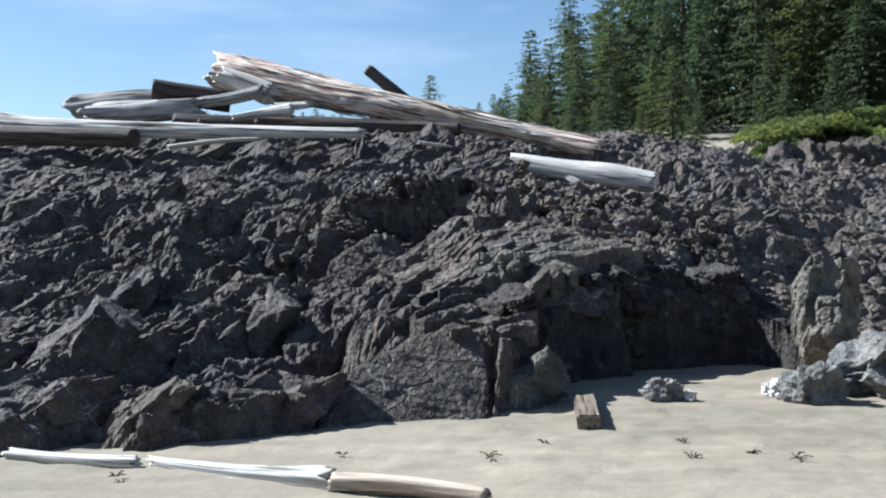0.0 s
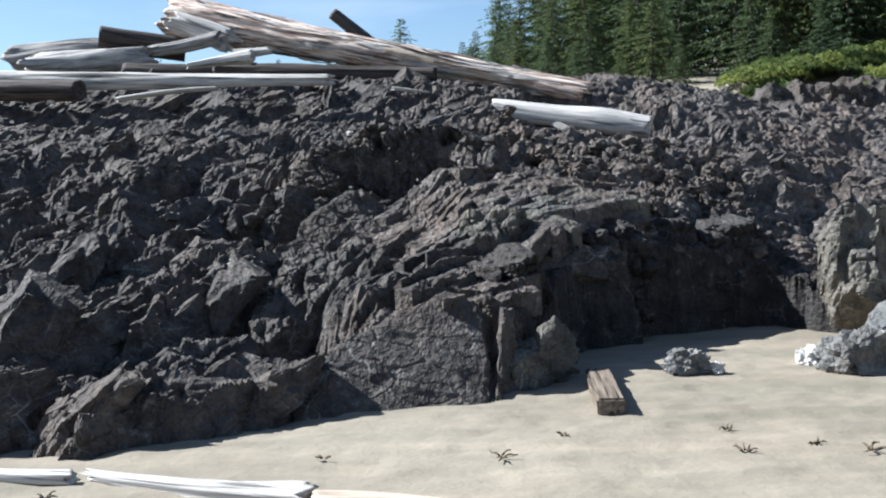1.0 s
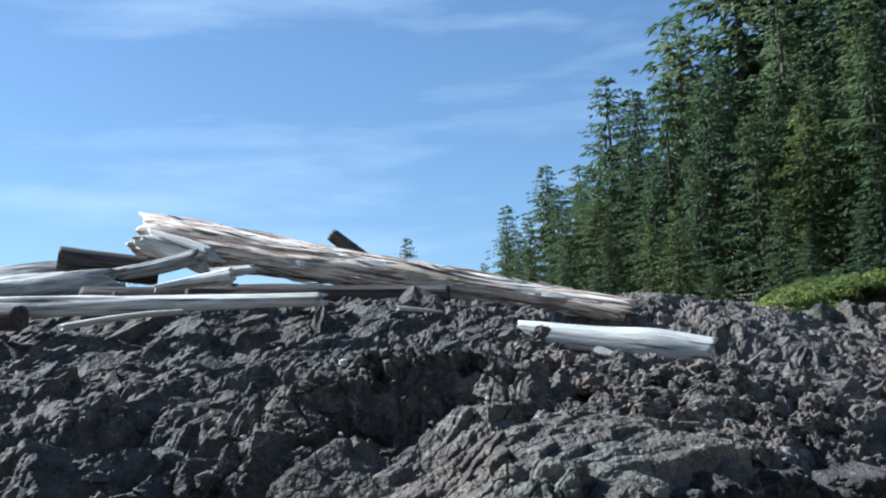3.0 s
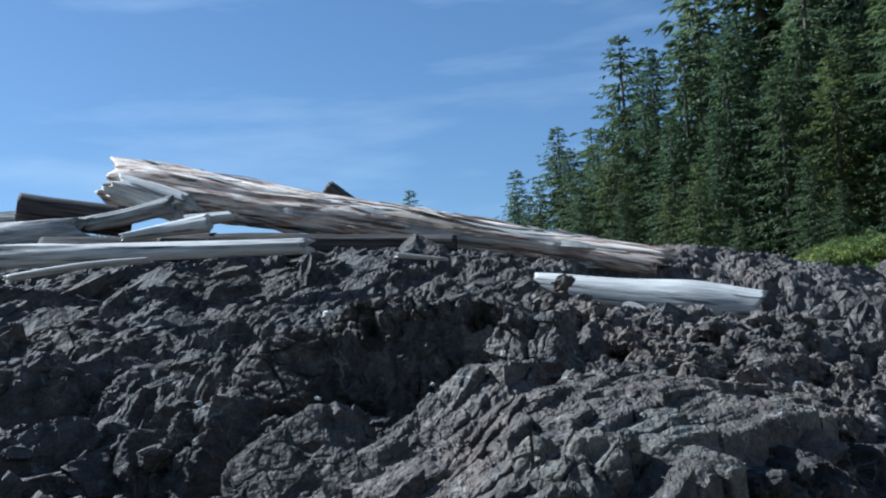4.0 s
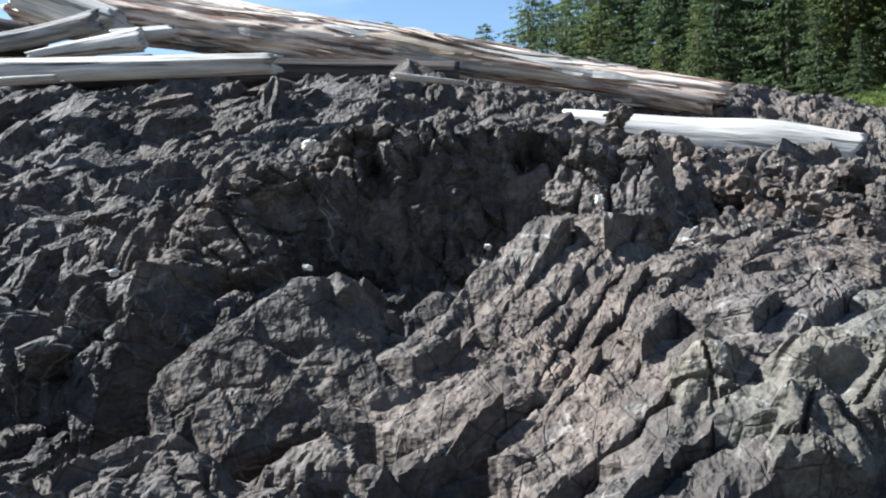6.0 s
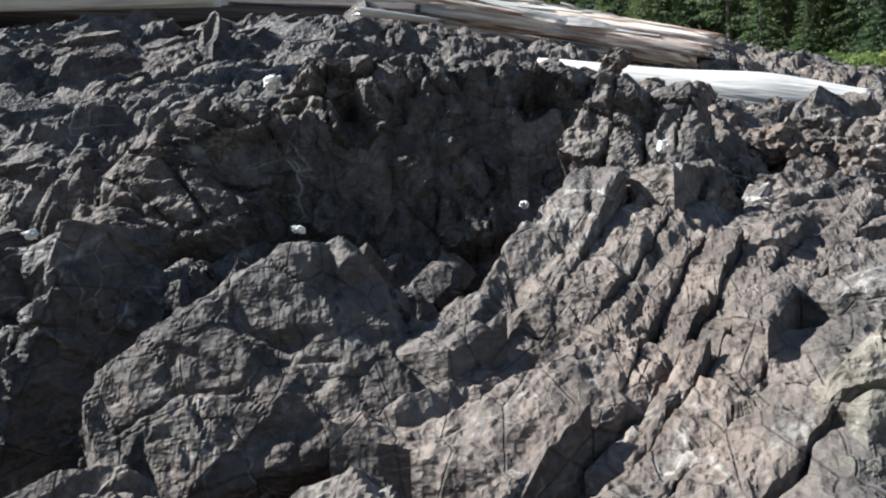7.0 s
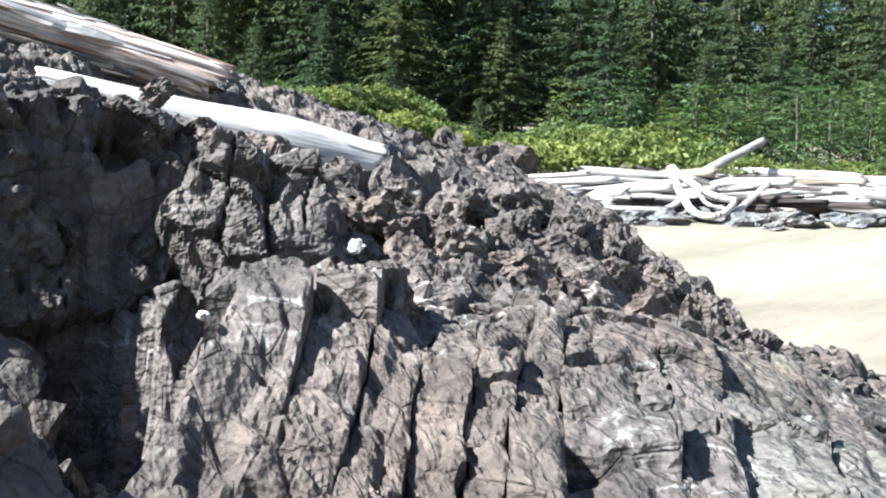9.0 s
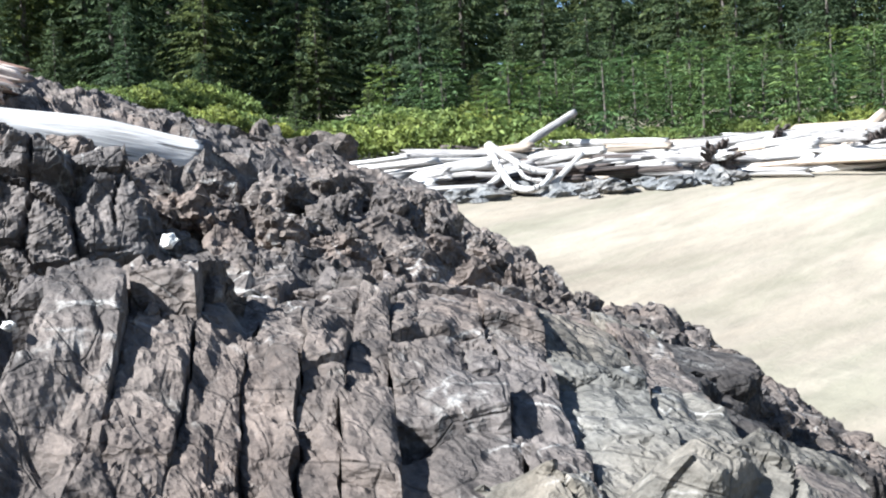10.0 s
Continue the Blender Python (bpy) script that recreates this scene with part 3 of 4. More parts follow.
slab((0.83, 11.42, 2.43), (-0.21, -0.88, 0.42), [(-0.13, 0.15), (-0.10, -0.35), (0.15, -0.35), (0.09, 0.17)], 0.4, 8, LIT_ROCK)
slab((0.30, 10.30, 2.00), (-0.25, -0.75, 0.60), [(-0.15, -0.10), (0.04, -0.16), (0.14, -0.05), (0.10, 0.12), (-0.06, 0.11)], 0.22, 9, LIT_ROCK, 1.6, 0.5)
slab((0.62, 10.40, 2.08), (0.05, -0.70, 0.70), [(-0.16, -0.08), (0.02, -0.14), (0.19, -0.06), (0.15, 0.10), (-0.10, 0.13)], 0.22, 22, LIT_ROCK, 1.6, 0.2)
# the smooth slab on the sand, and its neighbours
slab((0.31, 6.30, 0.39), (0.28, -0.63, 0.73), [(-1.26, -0.70), (0.49, -0.72), (0.65, -0.31), (0.82, 0.49), (0.52, 0.72), (-0.31, 0.37), (-0.92, -0.03)], 0.5, 10, ROCK, 0.16, 0.9, 0.014, 0.012)
slab((-1.28, 4.92, 0.11), (0.30, -0.81, 0.51), [(-0.58, -0.25), (0.37, -0.25), (0.36, -0.02), (0.22, 0.19), (-0.38, 0.03)], 0.4, 11, ROCK, 0.7)
slab((4.72, 8.9, 1.0), (-0.32, -0.85, 0.42), [(-0.08, 0.30), (-0.06, 0.0), (0.08, -0.50), (0.46, -0.60), (0.45, 0.55), (0.10, 0.55)], 0.7, 12, GREY_ROCK, 1.0, 0.0, 0.03)
slab((1.27, 6.69, 0.35), (-0.20, -0.61, 0.76), [(-0.26, -0.40), (-0.11, -0.40), (0.28, 0.15), (0.22, 0.40), (-0.15, 0.06)], 0.5, 13, GREY_ROCK)
slab((1.02, 6.72, 0.42), (0.35, -0.80, 0.45), [(-0.30, -0.60), (0.30, -0.60), (0.34, 0.20), (0.10, 0.50), (-0.26, 0.42)], 0.5, 21, ROCK, 1.3, 0.5, 0.02)
slab((-3.84, 9.75, 1.65), (-0.21, -0.83, 0.52), [(-0.46, 0.24), (0.08, -0.70), (0.39, -0.20), (-0.01, 0.45)], 0.5, 14, ROCK, 1.0, 0.0, 0.02)
# blocks lining the recess, their colour darkened to stand for its shade
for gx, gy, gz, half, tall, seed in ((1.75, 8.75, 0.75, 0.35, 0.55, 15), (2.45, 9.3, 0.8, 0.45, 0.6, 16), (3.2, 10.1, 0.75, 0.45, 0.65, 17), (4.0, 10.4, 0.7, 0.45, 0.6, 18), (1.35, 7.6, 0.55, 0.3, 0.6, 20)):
    slab((gx, gy, gz), (0.45, -0.85, 0.10), [(-half, -tall), (half, -tall), (half * 1.1, tall * 0.5), (half * 0.5, tall), (-half, tall * 0.8)], 0.5, seed, SHADE_ROCK, 1.8, 0.3, 0.025)


def joint(q, k):
    """Offset of the k-th joint along the strata."""
    return 0.06 * vnoise(q * 1.1, k * 7.7 + q * 0, 71) + 0.018 * vnoise(q * 8, k * 5.1 + q * 0, 72) + 0.004 * vnoise(q * 27, k * 3.3 + q * 0, 73)


def pavement():
    """Plates along the strata on that slope, parted by long joints and cross joints."""
    rng = random.Random(17)
    a = STRIKE
    lines, p = [-1.75], -1.75
    while p < 2.3:
        p += rng.uniform(0.10, 0.24) if p < -0.10 else rng.uniform(0.16, 0.38)
        lines.append(p)
    for k in range(len(lines) - 1):
        q = -2.9 + rng.uniform(0, 0.3)
        c = 100 * k
        while q < 2.4:
            length = rng.choice((rng.uniform(0.14, 0.35), rng.uniform(0.35, 0.8)))
            q0, q1, c = q, q + length, c + 1
            q = q1
            qm, pm = (q0 + q1) / 2, (lines[k] + lines[k + 1]) / 2
            x, y = 0.8 + qm * math.sin(a) + pm * math.cos(a), 9.6 + qm * math.cos(a) - pm * math.sin(a)
            left = -0.42 + 0.62 * (y - 9.57) if y > 9.57 else -0.42 + 0.25 * (9.57 - y)
            if not (left < x < float(right_edge(y)) + 0.25 and 7.0 < y < 10.75) or y < float(foot_of_rock(x)) + 0.25:
                continue
            broken = pm < -0.10 or y < 8.5
            fine = 0.011 if y > 8.7 else 0.018
            ns, nt = max(10, int((lines[k + 1] - lines[k]) / fine)), max(14, int(length / fine))
            tt, ss = np.meshgrid(np.concatenate([[0], np.linspace(0, 1, nt), [1]]), np.concatenate([[0], np.linspace(0, 1, ns), [1]]), indexing="ij")
            rise, lean, run = rng.gauss(0.0, 0.018), rng.gauss(0.05, 0.08), rng.gauss(0.0, 0.07)
            if broken:
                rise, lean, run = rng.gauss(0.0, 0.03), rng.gauss(0.12, 0.14), rng.gauss(0.0, 0.12)
            if y < 8.5:
                lean = rng.gauss(0.42, 0.10)
            gap = rng.choice((0.002, 0.003, 0.003, 0.004, 0.006, 0.022) if not broken else (0.002, 0.003, 0.006, 0.014))
            cross = rng.choice((0.002, 0.003, 0.004, 0.008, 0.016))
            qq = q0 + tt * (length - cross)
            lo, hi = lines[k] + joint(qq, k), lines[k + 1] + joint(qq, k + 1) - gap * np.clip(0.9 + 1.6 * vnoise(qq * 3, qq * 0 + k, 78), 0.15, 2)
            pp = lo + ss * (hi - lo)
            skew = rng.gauss(0, 0.35)
            qq = qq + skew * (pp - pm) + (1 - tt) * joint(pp * 1.6, c) + tt * joint(pp * 1.6, c + 1)
            X, Y = 0.8 + qq * math.sin(a) + pp * math.cos(a), 9.6 + qq * math.cos(a) - pp * math.sin(a)
            X, Y = X + 0.10 * vnoise(X * 1.3, Y * 1.3, 79), Y + 0.10 * vnoise(X * 1.3 + 9, Y * 1.3, 80)
            edge = np.minimum(np.minimum(ss, 1 - ss) * (hi - lo), np.minimum(tt, 1 - tt) * length)
            edge = edge + 0.012 * vnoise(X * 30, Y * 30, 74)
            Z = pave_z(X, Y) + rise + lean * (pp - pm) + run * (qq - qm)
            rough = 1.0 if not broken else 1.7
            Z = Z + rough * (0.030 * plates(pp / 0.22, qq / 0.34, 75, 0.5, 0.1, 0.35, 5) + 0.010 * plates(pp / 0.07, qq / 0.11, 76, 0.6, 0.0, 0.6, 4) + 0.004 * plates(pp / 0.03, qq / 0.04, 77, 0.7, 0.0, 0.8, 3))
            _, split, _, _, _ = cells(pp / 0.24 + 0.2 * vnoise(X * 9, Y * 9, 82), qq / 0.20 + 0.2 * vnoise(X * 9 + 4, Y * 9, 83), 84)
            Z = Z - 0.03 * np.clip(1 - split / 0.06, 0, 1) * step(-0.2, 0.3, vnoise(X * 4, Y * 4, 88))
            Z = Z - 0.6 * np.maximum(0.012 - edge, 0)
            Z[0], Z[-1], Z[:, 0], Z[:, -1] = Z[0] - 0.24, Z[-1] - 0.24, Z[:, 0] - 0.24, Z[:, -1] - 0.24
            verts = np.stack([X - x, Y - y, Z - 1.5], -1).reshape(-1, 3)
            stuff = ROCK if y < 8.4 + rng.gauss(0, 0.15) else GREY_ROCK if pm > 0.55 + rng.gauss(0, 0.2) else LIT_ROCK
            part("slab", fast_mesh("slab", verts, grid_quads(X.shape)[:, ::-1], stuff, smooth=False), outcrop, m=pose(x, y, 1.5))


pavement()


def body_at(x, y):
    f = lambda a, b: float(rock_body(np.array(a), np.array(b)))
    return f(x, y), (f(x + 0.2, y) - f(x - 0.2, y)) / 0.4, (f(x, y + 0.2) - f(x, y - 0.2)) / 0.4


SHARDS = [shard_mesh(300 + k, 2) for k in range(14)]
CHIPS = [shard_mesh(330 + k, 1) for k in range(14)]


def scatter_shards():
    """Broken blocks lying along the beds, the larger ones as parts, the small ones joined."""
    rng = random.Random(5)
    xs, ys = np.meshgrid(np.arange(-9.5, 9, 0.1), np.arange(4.2, 17.5, 0.1))
    surface = rock_large(xs, ys)[0]
    heaps, count = {True: ([], []), False: ([], [])}, 0
    verts_of = [np.array([v.co[:] for v in m.vertices]) for m in CHIPS]
    faces_of = [np.array([f.vertices[:] for f in m.polygons]) for m in CHIPS]
    for (x0, x1, y0, y1), number, size in (((-4.5, 4.5, 8.3, 13.4), 200, 1.0), ((-7, 6, 4.6, 9.0), 260, 1.25), ((-9, 8, 12.8, 16.8), 330, 1.3), ((-5, 5, 5.0, 13.5), 800, 0.45), ((0.8, 7, 10.4, 16.5), 900, 0.6)):
        for _ in range(number):
            x, y = rng.uniform(x0, x1), rng.uniform(y0, y1)
            if y < float(foot_of_rock(x)) + 0.2 or x > np.interp(y, [6, 10, 12, 15, 20], [8, 6.4, 7.0, 9.5, 12]):
                continue
            off, run = ((x - 0.3) * 1.1 + (y - 16.6) * 3.2) / 3.384, ((x - 0.3) * 3.2 - (y - 16.6) * 1.1) / 11.45
            if -1.5 < off < 1.0 and 0.1 < run < 1.1 and size > 0.5 or 0.0 < run < 1.05 and -1.0 < off < 0.6:
                continue
            left = -0.45 + 0.62 * (y - 9.57) if y > 9.57 else -0.45 + 0.25 * (9.57 - y)
            if left < x < float(right_edge(y)) + 0.2 and 7.0 < y < 10.6 or -0.7 < x < 1.1 and 5.2 < y < 7.0 or -1.5 < x < -0.3 and 9.0 < y < 10.1 or -2.2 < x < 0.4 and 10.2 < y < 12.0 and (size > 0.5 or y < 10.8):
                continue
            if -2.9 < x < -0.3 and 9.0 < y < 10.5 or -1.3 < x < 0.8 and 12.0 < y < 12.7 and size > 0.5 or -1.9 < x < -0.2 and 7.8 < y < 9.2 and size > 0.5:
                continue
            if size > 0.5 and -0.8 < (x + 2.0) * RIDGE[0] - (y - 6.6) * RIDGE[1] < 0.8 and -1.7 < (x + 2.0) * RIDGE[1] + (y - 6.6) * RIDGE[0] < 1.7:
                continue
            z = surface[int((y - 4.2) / 0.1), int((x + 9.5) / 0.1)]
            if z < 0.1:
                continue
            _, gx, gy = body_at(x, y)
            hx, hy, ht = size * rng.uniform(0.13, 0.28), size * rng.uniform(0.22, 0.50), size * rng.uniform(0.12, 0.26)
            flat = 0.35 if y > 12.8 or x > 1.6 else 1.0
            m = slab_pose(x, y, z + size * rng.uniform(-0.02, 0.16) * flat, gx + rng.gauss(0.45, 0.35) * flat, gy * 0.8 + rng.gauss(0.05, 0.3), hx, hy, ht, -42 + rng.gauss(0, 14))
            k = rng.randrange(len(SHARDS))
            if count < 300 and size >= 1.0 and y < 13:
                count += 1
                part("block", SHARDS[k], outcrop, m=m)
            else:
                w = np.array(m)
                heap = heaps[float(landward(np.array(x), np.array(y))) > 0]
                base = sum(len(v) for v in heap[0])
                heap[0].append(verts_of[k] @ w[:3, :3].T + w[:3, 3])
                heap[1].append(faces_of[k] + base)
    for light, (points, faces) in heaps.items():
        data = mesh_of("broken_blocks", np.concatenate(points), np.concatenate(faces), LIT_ROCK if light else ROCK, False)
        tagged(part("broken_blocks", data, outcrop, "small angular broken blocks of %s rock" % ("brownish grey" if light else "dark grey")), kind="stuff")


scatter_shards()


# ---- driftwood ----
def axis_pose(p0, p1, spin=0.0):
    d = Vector(p1) - Vector(p0)
    return Matrix.Translation(p0) @ d.to_track_quat("Z", "Y").to_matrix().to_4x4() @ Matrix.Rotation(spin, 4, "Z"), d.length


def log_mesh(name, length, r0, r1, material, seed, bend=0.0, ragged=0.0, relief=0.04, sides=28, rings=36, flat=1.0, taper=0.0):
    """A trunk along z with grain ridges, a bend, and broken or sawn ends."""
    rng = np.random.RandomState(seed)
    a = np.linspace(0, 2 * np.pi, sides, endpoint=False)
    s = np.linspace(0, 1, rings)
    A, S = np.meshgrid(a, s)
    radius = r0 + (r1 - r0) * S
    radius = radius * (1 - taper * step(0.65, 1.0, S) * 0.8)
    ridges = vnoise(A * 3.2 + seed, S * length * 0.5, seed) * np.cos(A * 0) + 0.6 * vnoise(A * 8.1, S * length * 1.1, seed + 1)
    seam = np.minimum(A, 2 * np.pi - A) / 0.5
    ridges = ridges * np.clip(seam, 0, 1)
    radius = radius * (1 + relief * 2.0 * ridges + 0.10 * vnoise(S * length * 0.7 + seed, A * 0 + seed, seed + 5))
    z = S * length
    tear = ragged * r0 * (vnoise(A * 2.5 + seed, A * 0 + seed, seed + 7) + 0.6 * vnoise(A * 7 + seed, A * 0, seed + 8)) * np.clip(seam, 0, 1)
    z = z + tear * np.where(S > 0.5, step(0.7, 1, S), step(0.3, 0, S)) * 2.2
    off = bend * np.sin(np.pi * S) * length
    x, y = radius * np.cos(A) + off, radius * np.sin(A) * flat
    verts = np.stack([x, y, z], -1).reshape(-1, 3).tolist()
    faces = []
    for i in range(rings - 1):
        for j in range(sides):
            k = (j + 1) % sides
            faces.append((i * sides + j, i * sides + k, (i + 1) * sides + k, (i + 1) * sides + j))
    for ring, turn in ((0, -1), (rings - 1, 1)):
        base = ring * sides
        centre = np.mean(np.array(verts[base:base + sides]), 0)
        inner = len(verts)
        for j in range(sides):
            v = np.array(verts[base + j])
            verts.append((centre + (v - centre) * 0.8 + np.array([0, 0, -turn * 0.12 * r0 + 0.08 * r0 * rng.rand()])).tolist())
        mid = len(verts)
        verts.append((centre + np.array([0, 0, -turn * 0.2 * r0])).tolist())
        for j in range(sides):
            k = (j + 1) % sides
            quad = (base + j, base + k, inner + k, inner + j)
            tri = (inner + j, inner + k, mid)
            faces.append(quad if turn > 0 else quad[::-1])
            faces.append(tri if turn > 0 else tri[::-1])
    return mesh_of(name, verts, faces, material)


def log(p0, p1, r0, r1, material, label, seed, group="", **kw):
    m, length = axis_pose(p0, p1, seed * 1.7)
    name = kw.pop("name", "driftwood_log")
    return thing(name, log_mesh(name, length, r0, r1, material, seed, **kw), label, "driftwood", group, m=m)


PILE = "driftwood on the rock"
big = log((2.45, 16.8, 3.52), (-6.1, 19.2, 5.72), 0.17, 0.45, RED_WOOD, "huge weathered cedar log, shredded and broken at both ends", 3, PILE,
          ragged=0.5, relief=0.06, sides=90, rings=150)
log((-0.33, 17.1, 3.98), (-4.6, 16.9, 4.25), 0.18, 0.17, DARK_WOOD, "dark brown log with a sawn end on the rock", 5, PILE, relief=0.06, rings=60)
log((-1.9, 14.55, 3.74), (-10.6, 16.3, 4.38), 0.09, 0.20, WHITE_WOOD, "long bleached driftwood log lying along the rock", 7, PILE, rings=110, bend=0.010, ragged=0.6, relief=0.10)
log((0.75, 16.33, 3.26), (3.5, 15.45, 2.74), 0.17, 0.29, WHITE_WOOD, "smooth bleached white log resting on the rock", 9, PILE, relief=0.03, taper=0.45, rings=60, ragged=0.25)
log((1.75, 15.9, 2.98), (2.35, 15.4, 2.62), 0.07, 0.05, SILVER, "short grey splinter of wood under a log", 10, PILE, flat=0.5)
log((-7.3, 18.0, 5.18), (-5.7, 18.6, 4.95), 0.27, 0.24, DARK_WOOD, "dark log with a round sawn end", 11, PILE)
log((-9.6, 18.9, 4.95), (-7.2, 18.9, 5.05), 0.30, 0.26, SILVER, "grey driftwood log in a pile", 12, PILE, ragged=0.3, relief=0.11, bend=0.02)
log((-8.6, 17.6, 4.6), (-6.2, 17.9, 4.75), 0.25, 0.22, SILVER, "grey driftwood log in a pile", 13, PILE, ragged=0.4, relief=0.11, bend=0.02)
log((-6.2, 18.0, 4.86), (-4.75, 17.9, 5.06), 0.10, 0.14, SILVER, "pale grey log leaning on the pile", 14, PILE, ragged=0.5, relief=0.11, bend=0.02)
log((-4.95, 16.4, 4.33), (-3.7, 16.4, 4.44), 0.05, 0.12, WHITE_WOOD, "bleached white driftwood log", 15, PILE, ragged=0.4, relief=0.11, bend=0.02)
log((-4.05, 16.6, 4.52), (-3.4, 16.6, 4.56), 0.10, 0.07, WHITE_WOOD, "short bleached white driftwood piece", 23, PILE, ragged=0.4, relief=0.11)
log((-5.8, 18.4, 5.50), (-4.7, 18.2, 5.02), 0.20, 0.26, WHITE_WOOD, "bleached white limb under the great log", 16, PILE, ragged=0.6, relief=0.11, bend=0.02)
log((-3.55, 24.0, 6.45), (-1.4, 24.0, 4.6), 0.16, 0.17, DARK_WOOD, "dark pole standing up behind the great log", 17, PILE)
log((-6.4, 17.0, 4.3), (-3.8, 17.0, 4.2), 0.2, 0.2, DARK_WOOD, "dark log under the driftwood pile", 18, PILE)
log((-9.4, 15.4, 4.0), (-6.4, 14.9, 3.8), 0.2, 0.2, DARK_WOOD, "dark log lying on the rock", 19, PILE)
log((-5.5, 14.3, 3.55), (-3.75, 14.3, 3.66), 0.06, 0.05, WHITE_WOOD, "bleached white driftwood stick on rock", 20, PILE, flat=0.6, ragged=0.5, bend=0.03)
log((-7.0, 15.0, 3.62), (-6.9, 15.0, 3.85), 0.07, 0.07, WHITE_WOOD, "small white block of driftwood on rock", 21, PILE)
log((-0.8, 14.3, 3.52), (-0.22, 14.3, 3.43), 0.05, 0.03, WHITE_WOOD, "thin white stick of driftwood on rock", 22, PILE, flat=0.6, ragged=0.4)


def splinters(host, length, count, seed):
    """Torn strips of wood that lie along the great log."""
    rng = random.Random(seed)
    for k in range(count):
        s, a = rng.uniform(0.03, 0.9), rng.uniform(0, 2 * math.pi)
        span, wide, thick = rng.uniform(0.5, 2.2), rng.uniform(0.012, 0.045), rng.uniform(0.008, 0.02)
        span = min(span, (0.97 - s) * length)
        radius = 0.17 + 0.28 * s
        verts, faces = [], []
        rows = 9
        for i in range(rows):
            f = i / (rows - 1)
            z = s * length + f * span
            r = radius + 0.35 * 0.1 * f * span + 0.03 * math.sin(5 * f + k)
            w = wide * (1 - 0.8 * abs(2 * f - 1) ** 2) / max(radius, 0.2)
            da = 0.06 * math.sin(3 * f + k)
            for q, rr in ((-w, r), (w, r), (w, r + thick), (-w, r + thick)):
                verts.append((rr * math.cos(a + q + da), rr * math.sin(a + q + da), z))
        for i in range(rows - 1):
            for j in range(4):
                n = (j + 1) % 4
                faces.append((4 * i + j, 4 * i + n, 4 * i + 4 + n, 4 * i + 4 + j))
        faces += [(3, 2, 1, 0), tuple(4 * (rows - 1) + j for j in range(4))]
        part("splinter", mesh_of("splinter", verts, faces, rng.choice((WHITE_WOOD, RED_WOOD, SILVER, TAN_WOOD)), False), host)


splinters(big, 9.2, 130, 4)
# on the sand
log((1.24, 2.70, 0.0), (0.08, 3.02, 0.01), 0.065, 0.07, TAN_WOOD, "tan driftwood pole half sunk in sand", 31, "driftwood on the sand", relief=0.10, bend=0.03, ragged=0.2)
log((0.03, 3.10, 0.01), (-1.63, 3.76, 0.0), 0.085, 0.045, WHITE_WOOD, "bleached white driftwood pole on sand", 32, "driftwood on the sand", relief=0.12, bend=0.02, ragged=0.5)
log((-1.71, 3.67, 0.01), (-2.98, 3.97, 0.01), 0.045, 0.05, WHITE_WOOD, "bleached white driftwood stick on sand", 33, "driftwood on the sand", relief=0.12, bend=0.02, ragged=0.5)


def build_timber():
    bm = bmesh.new()
    bmesh.ops.create_cube(bm, size=1)
    bmesh.ops.scale(bm, vec=(0.23, 1.42, 0.15), verts=bm.verts)
    bmesh.ops.bevel(bm, geom=bm.edges[:], offset=0.018, segments=2, affect="EDGES")
    bmesh.ops.subdivide_edges(bm, edges=[e for e in bm.edges if e.calc_length() > 0.2], cuts=10, use_grid_fill=True)
    for v in bm.verts:
        v.co += 0.012 * noise.noise_vector(v.co * 4)
    bmesh.ops.rotate(bm, matrix=Matrix.Rotation(radians(90), 3, "X"), verts=bm.verts)
    data = bpy.data.meshes.new("timber_block")
    bm.to_mesh(data)
    bm.free()
    data.materials.append(TIMBER)
    return thing("timber_block", data, "brown sawn timber block lying on the sand", "timber", m=pose(1.99, 6.15, 0.03, -90, 0, 1))


build_timber()


# ---- boulders ----
def boulder_mesh(name, material, seed, rough=0.22, detail=3):
    bm = bmesh.new()
    bmesh.ops.create_icosphere(bm, subdivisions=detail, radius=1)
    rng = random.Random(seed)
    cuts = []
    for _ in range(11):
        n = Vector((rng.gauss(0, 1), rng.gauss(0, 1), rng.gauss(0, 1))).normalized()
        cuts.append((n, rng.uniform(0.62, 0.92)))
    for v in bm.verts:
        for n, d in cuts:
            over = v.co.dot(n) - d
            if over > 0:
                v.co -= n * over
        q = v.co * 2.6 + Vector((seed, seed, 0))
        seed_point = noise.voronoi(q)[1][0]
        lean = noise.cell_vector(seed_point * 7.3) - Vector((0.5, 0.5, 0.5))
        v.co += v.co.normalized() * 0.16 * ((q - seed_point).dot(lean) * 1.6 + noise.cell(seed_point * 5.1) - 0.5)
        v.co += v.co.normalized() * rough * (0.5 * noise.noise(v.co * 2.1 + Vector((seed, 0, 0))) + 0.35 * noise.noise(v.co * 5.5 + Vector((0, seed, 0))))
    data = bpy.data.meshes.new(name)
    bm.to_mesh(data)
    bm.free()
    data.materials.append(material)
    return data


def boulder(x, y, z, size, material, label, seed, turn=0.0, name="boulder", group="", detail=4):
    m = pose(x, y, z, 0, 0, turn) @ Matrix.Diagonal((*size, 1))
    return thing(name, boulder_mesh(name, material, seed, detail=detail), label, "rock", group, m=m)


boulder(2.86, 7.2, 0.03, (0.25, 0.22, 0.20), PALE_ROCK, "pale grey rough boulder at the rock's foot", 1)
boulder(3.12, 7.15, 0.0, (0.10, 0.10, 0.08), QUARTZ, "small white stone on the sand", 2)
boulder(4.45, 7.15, 0.05, (0.38, 0.42, 0.36), PALE_ROCK, "pale grey boulder half sunk in sand", 3, 20)
boulder(5.25, 7.75, 0.2, (0.72, 0.6, 0.5), PALE_ROCK, "large pale grey boulder at the rock's foot", 4, 50)
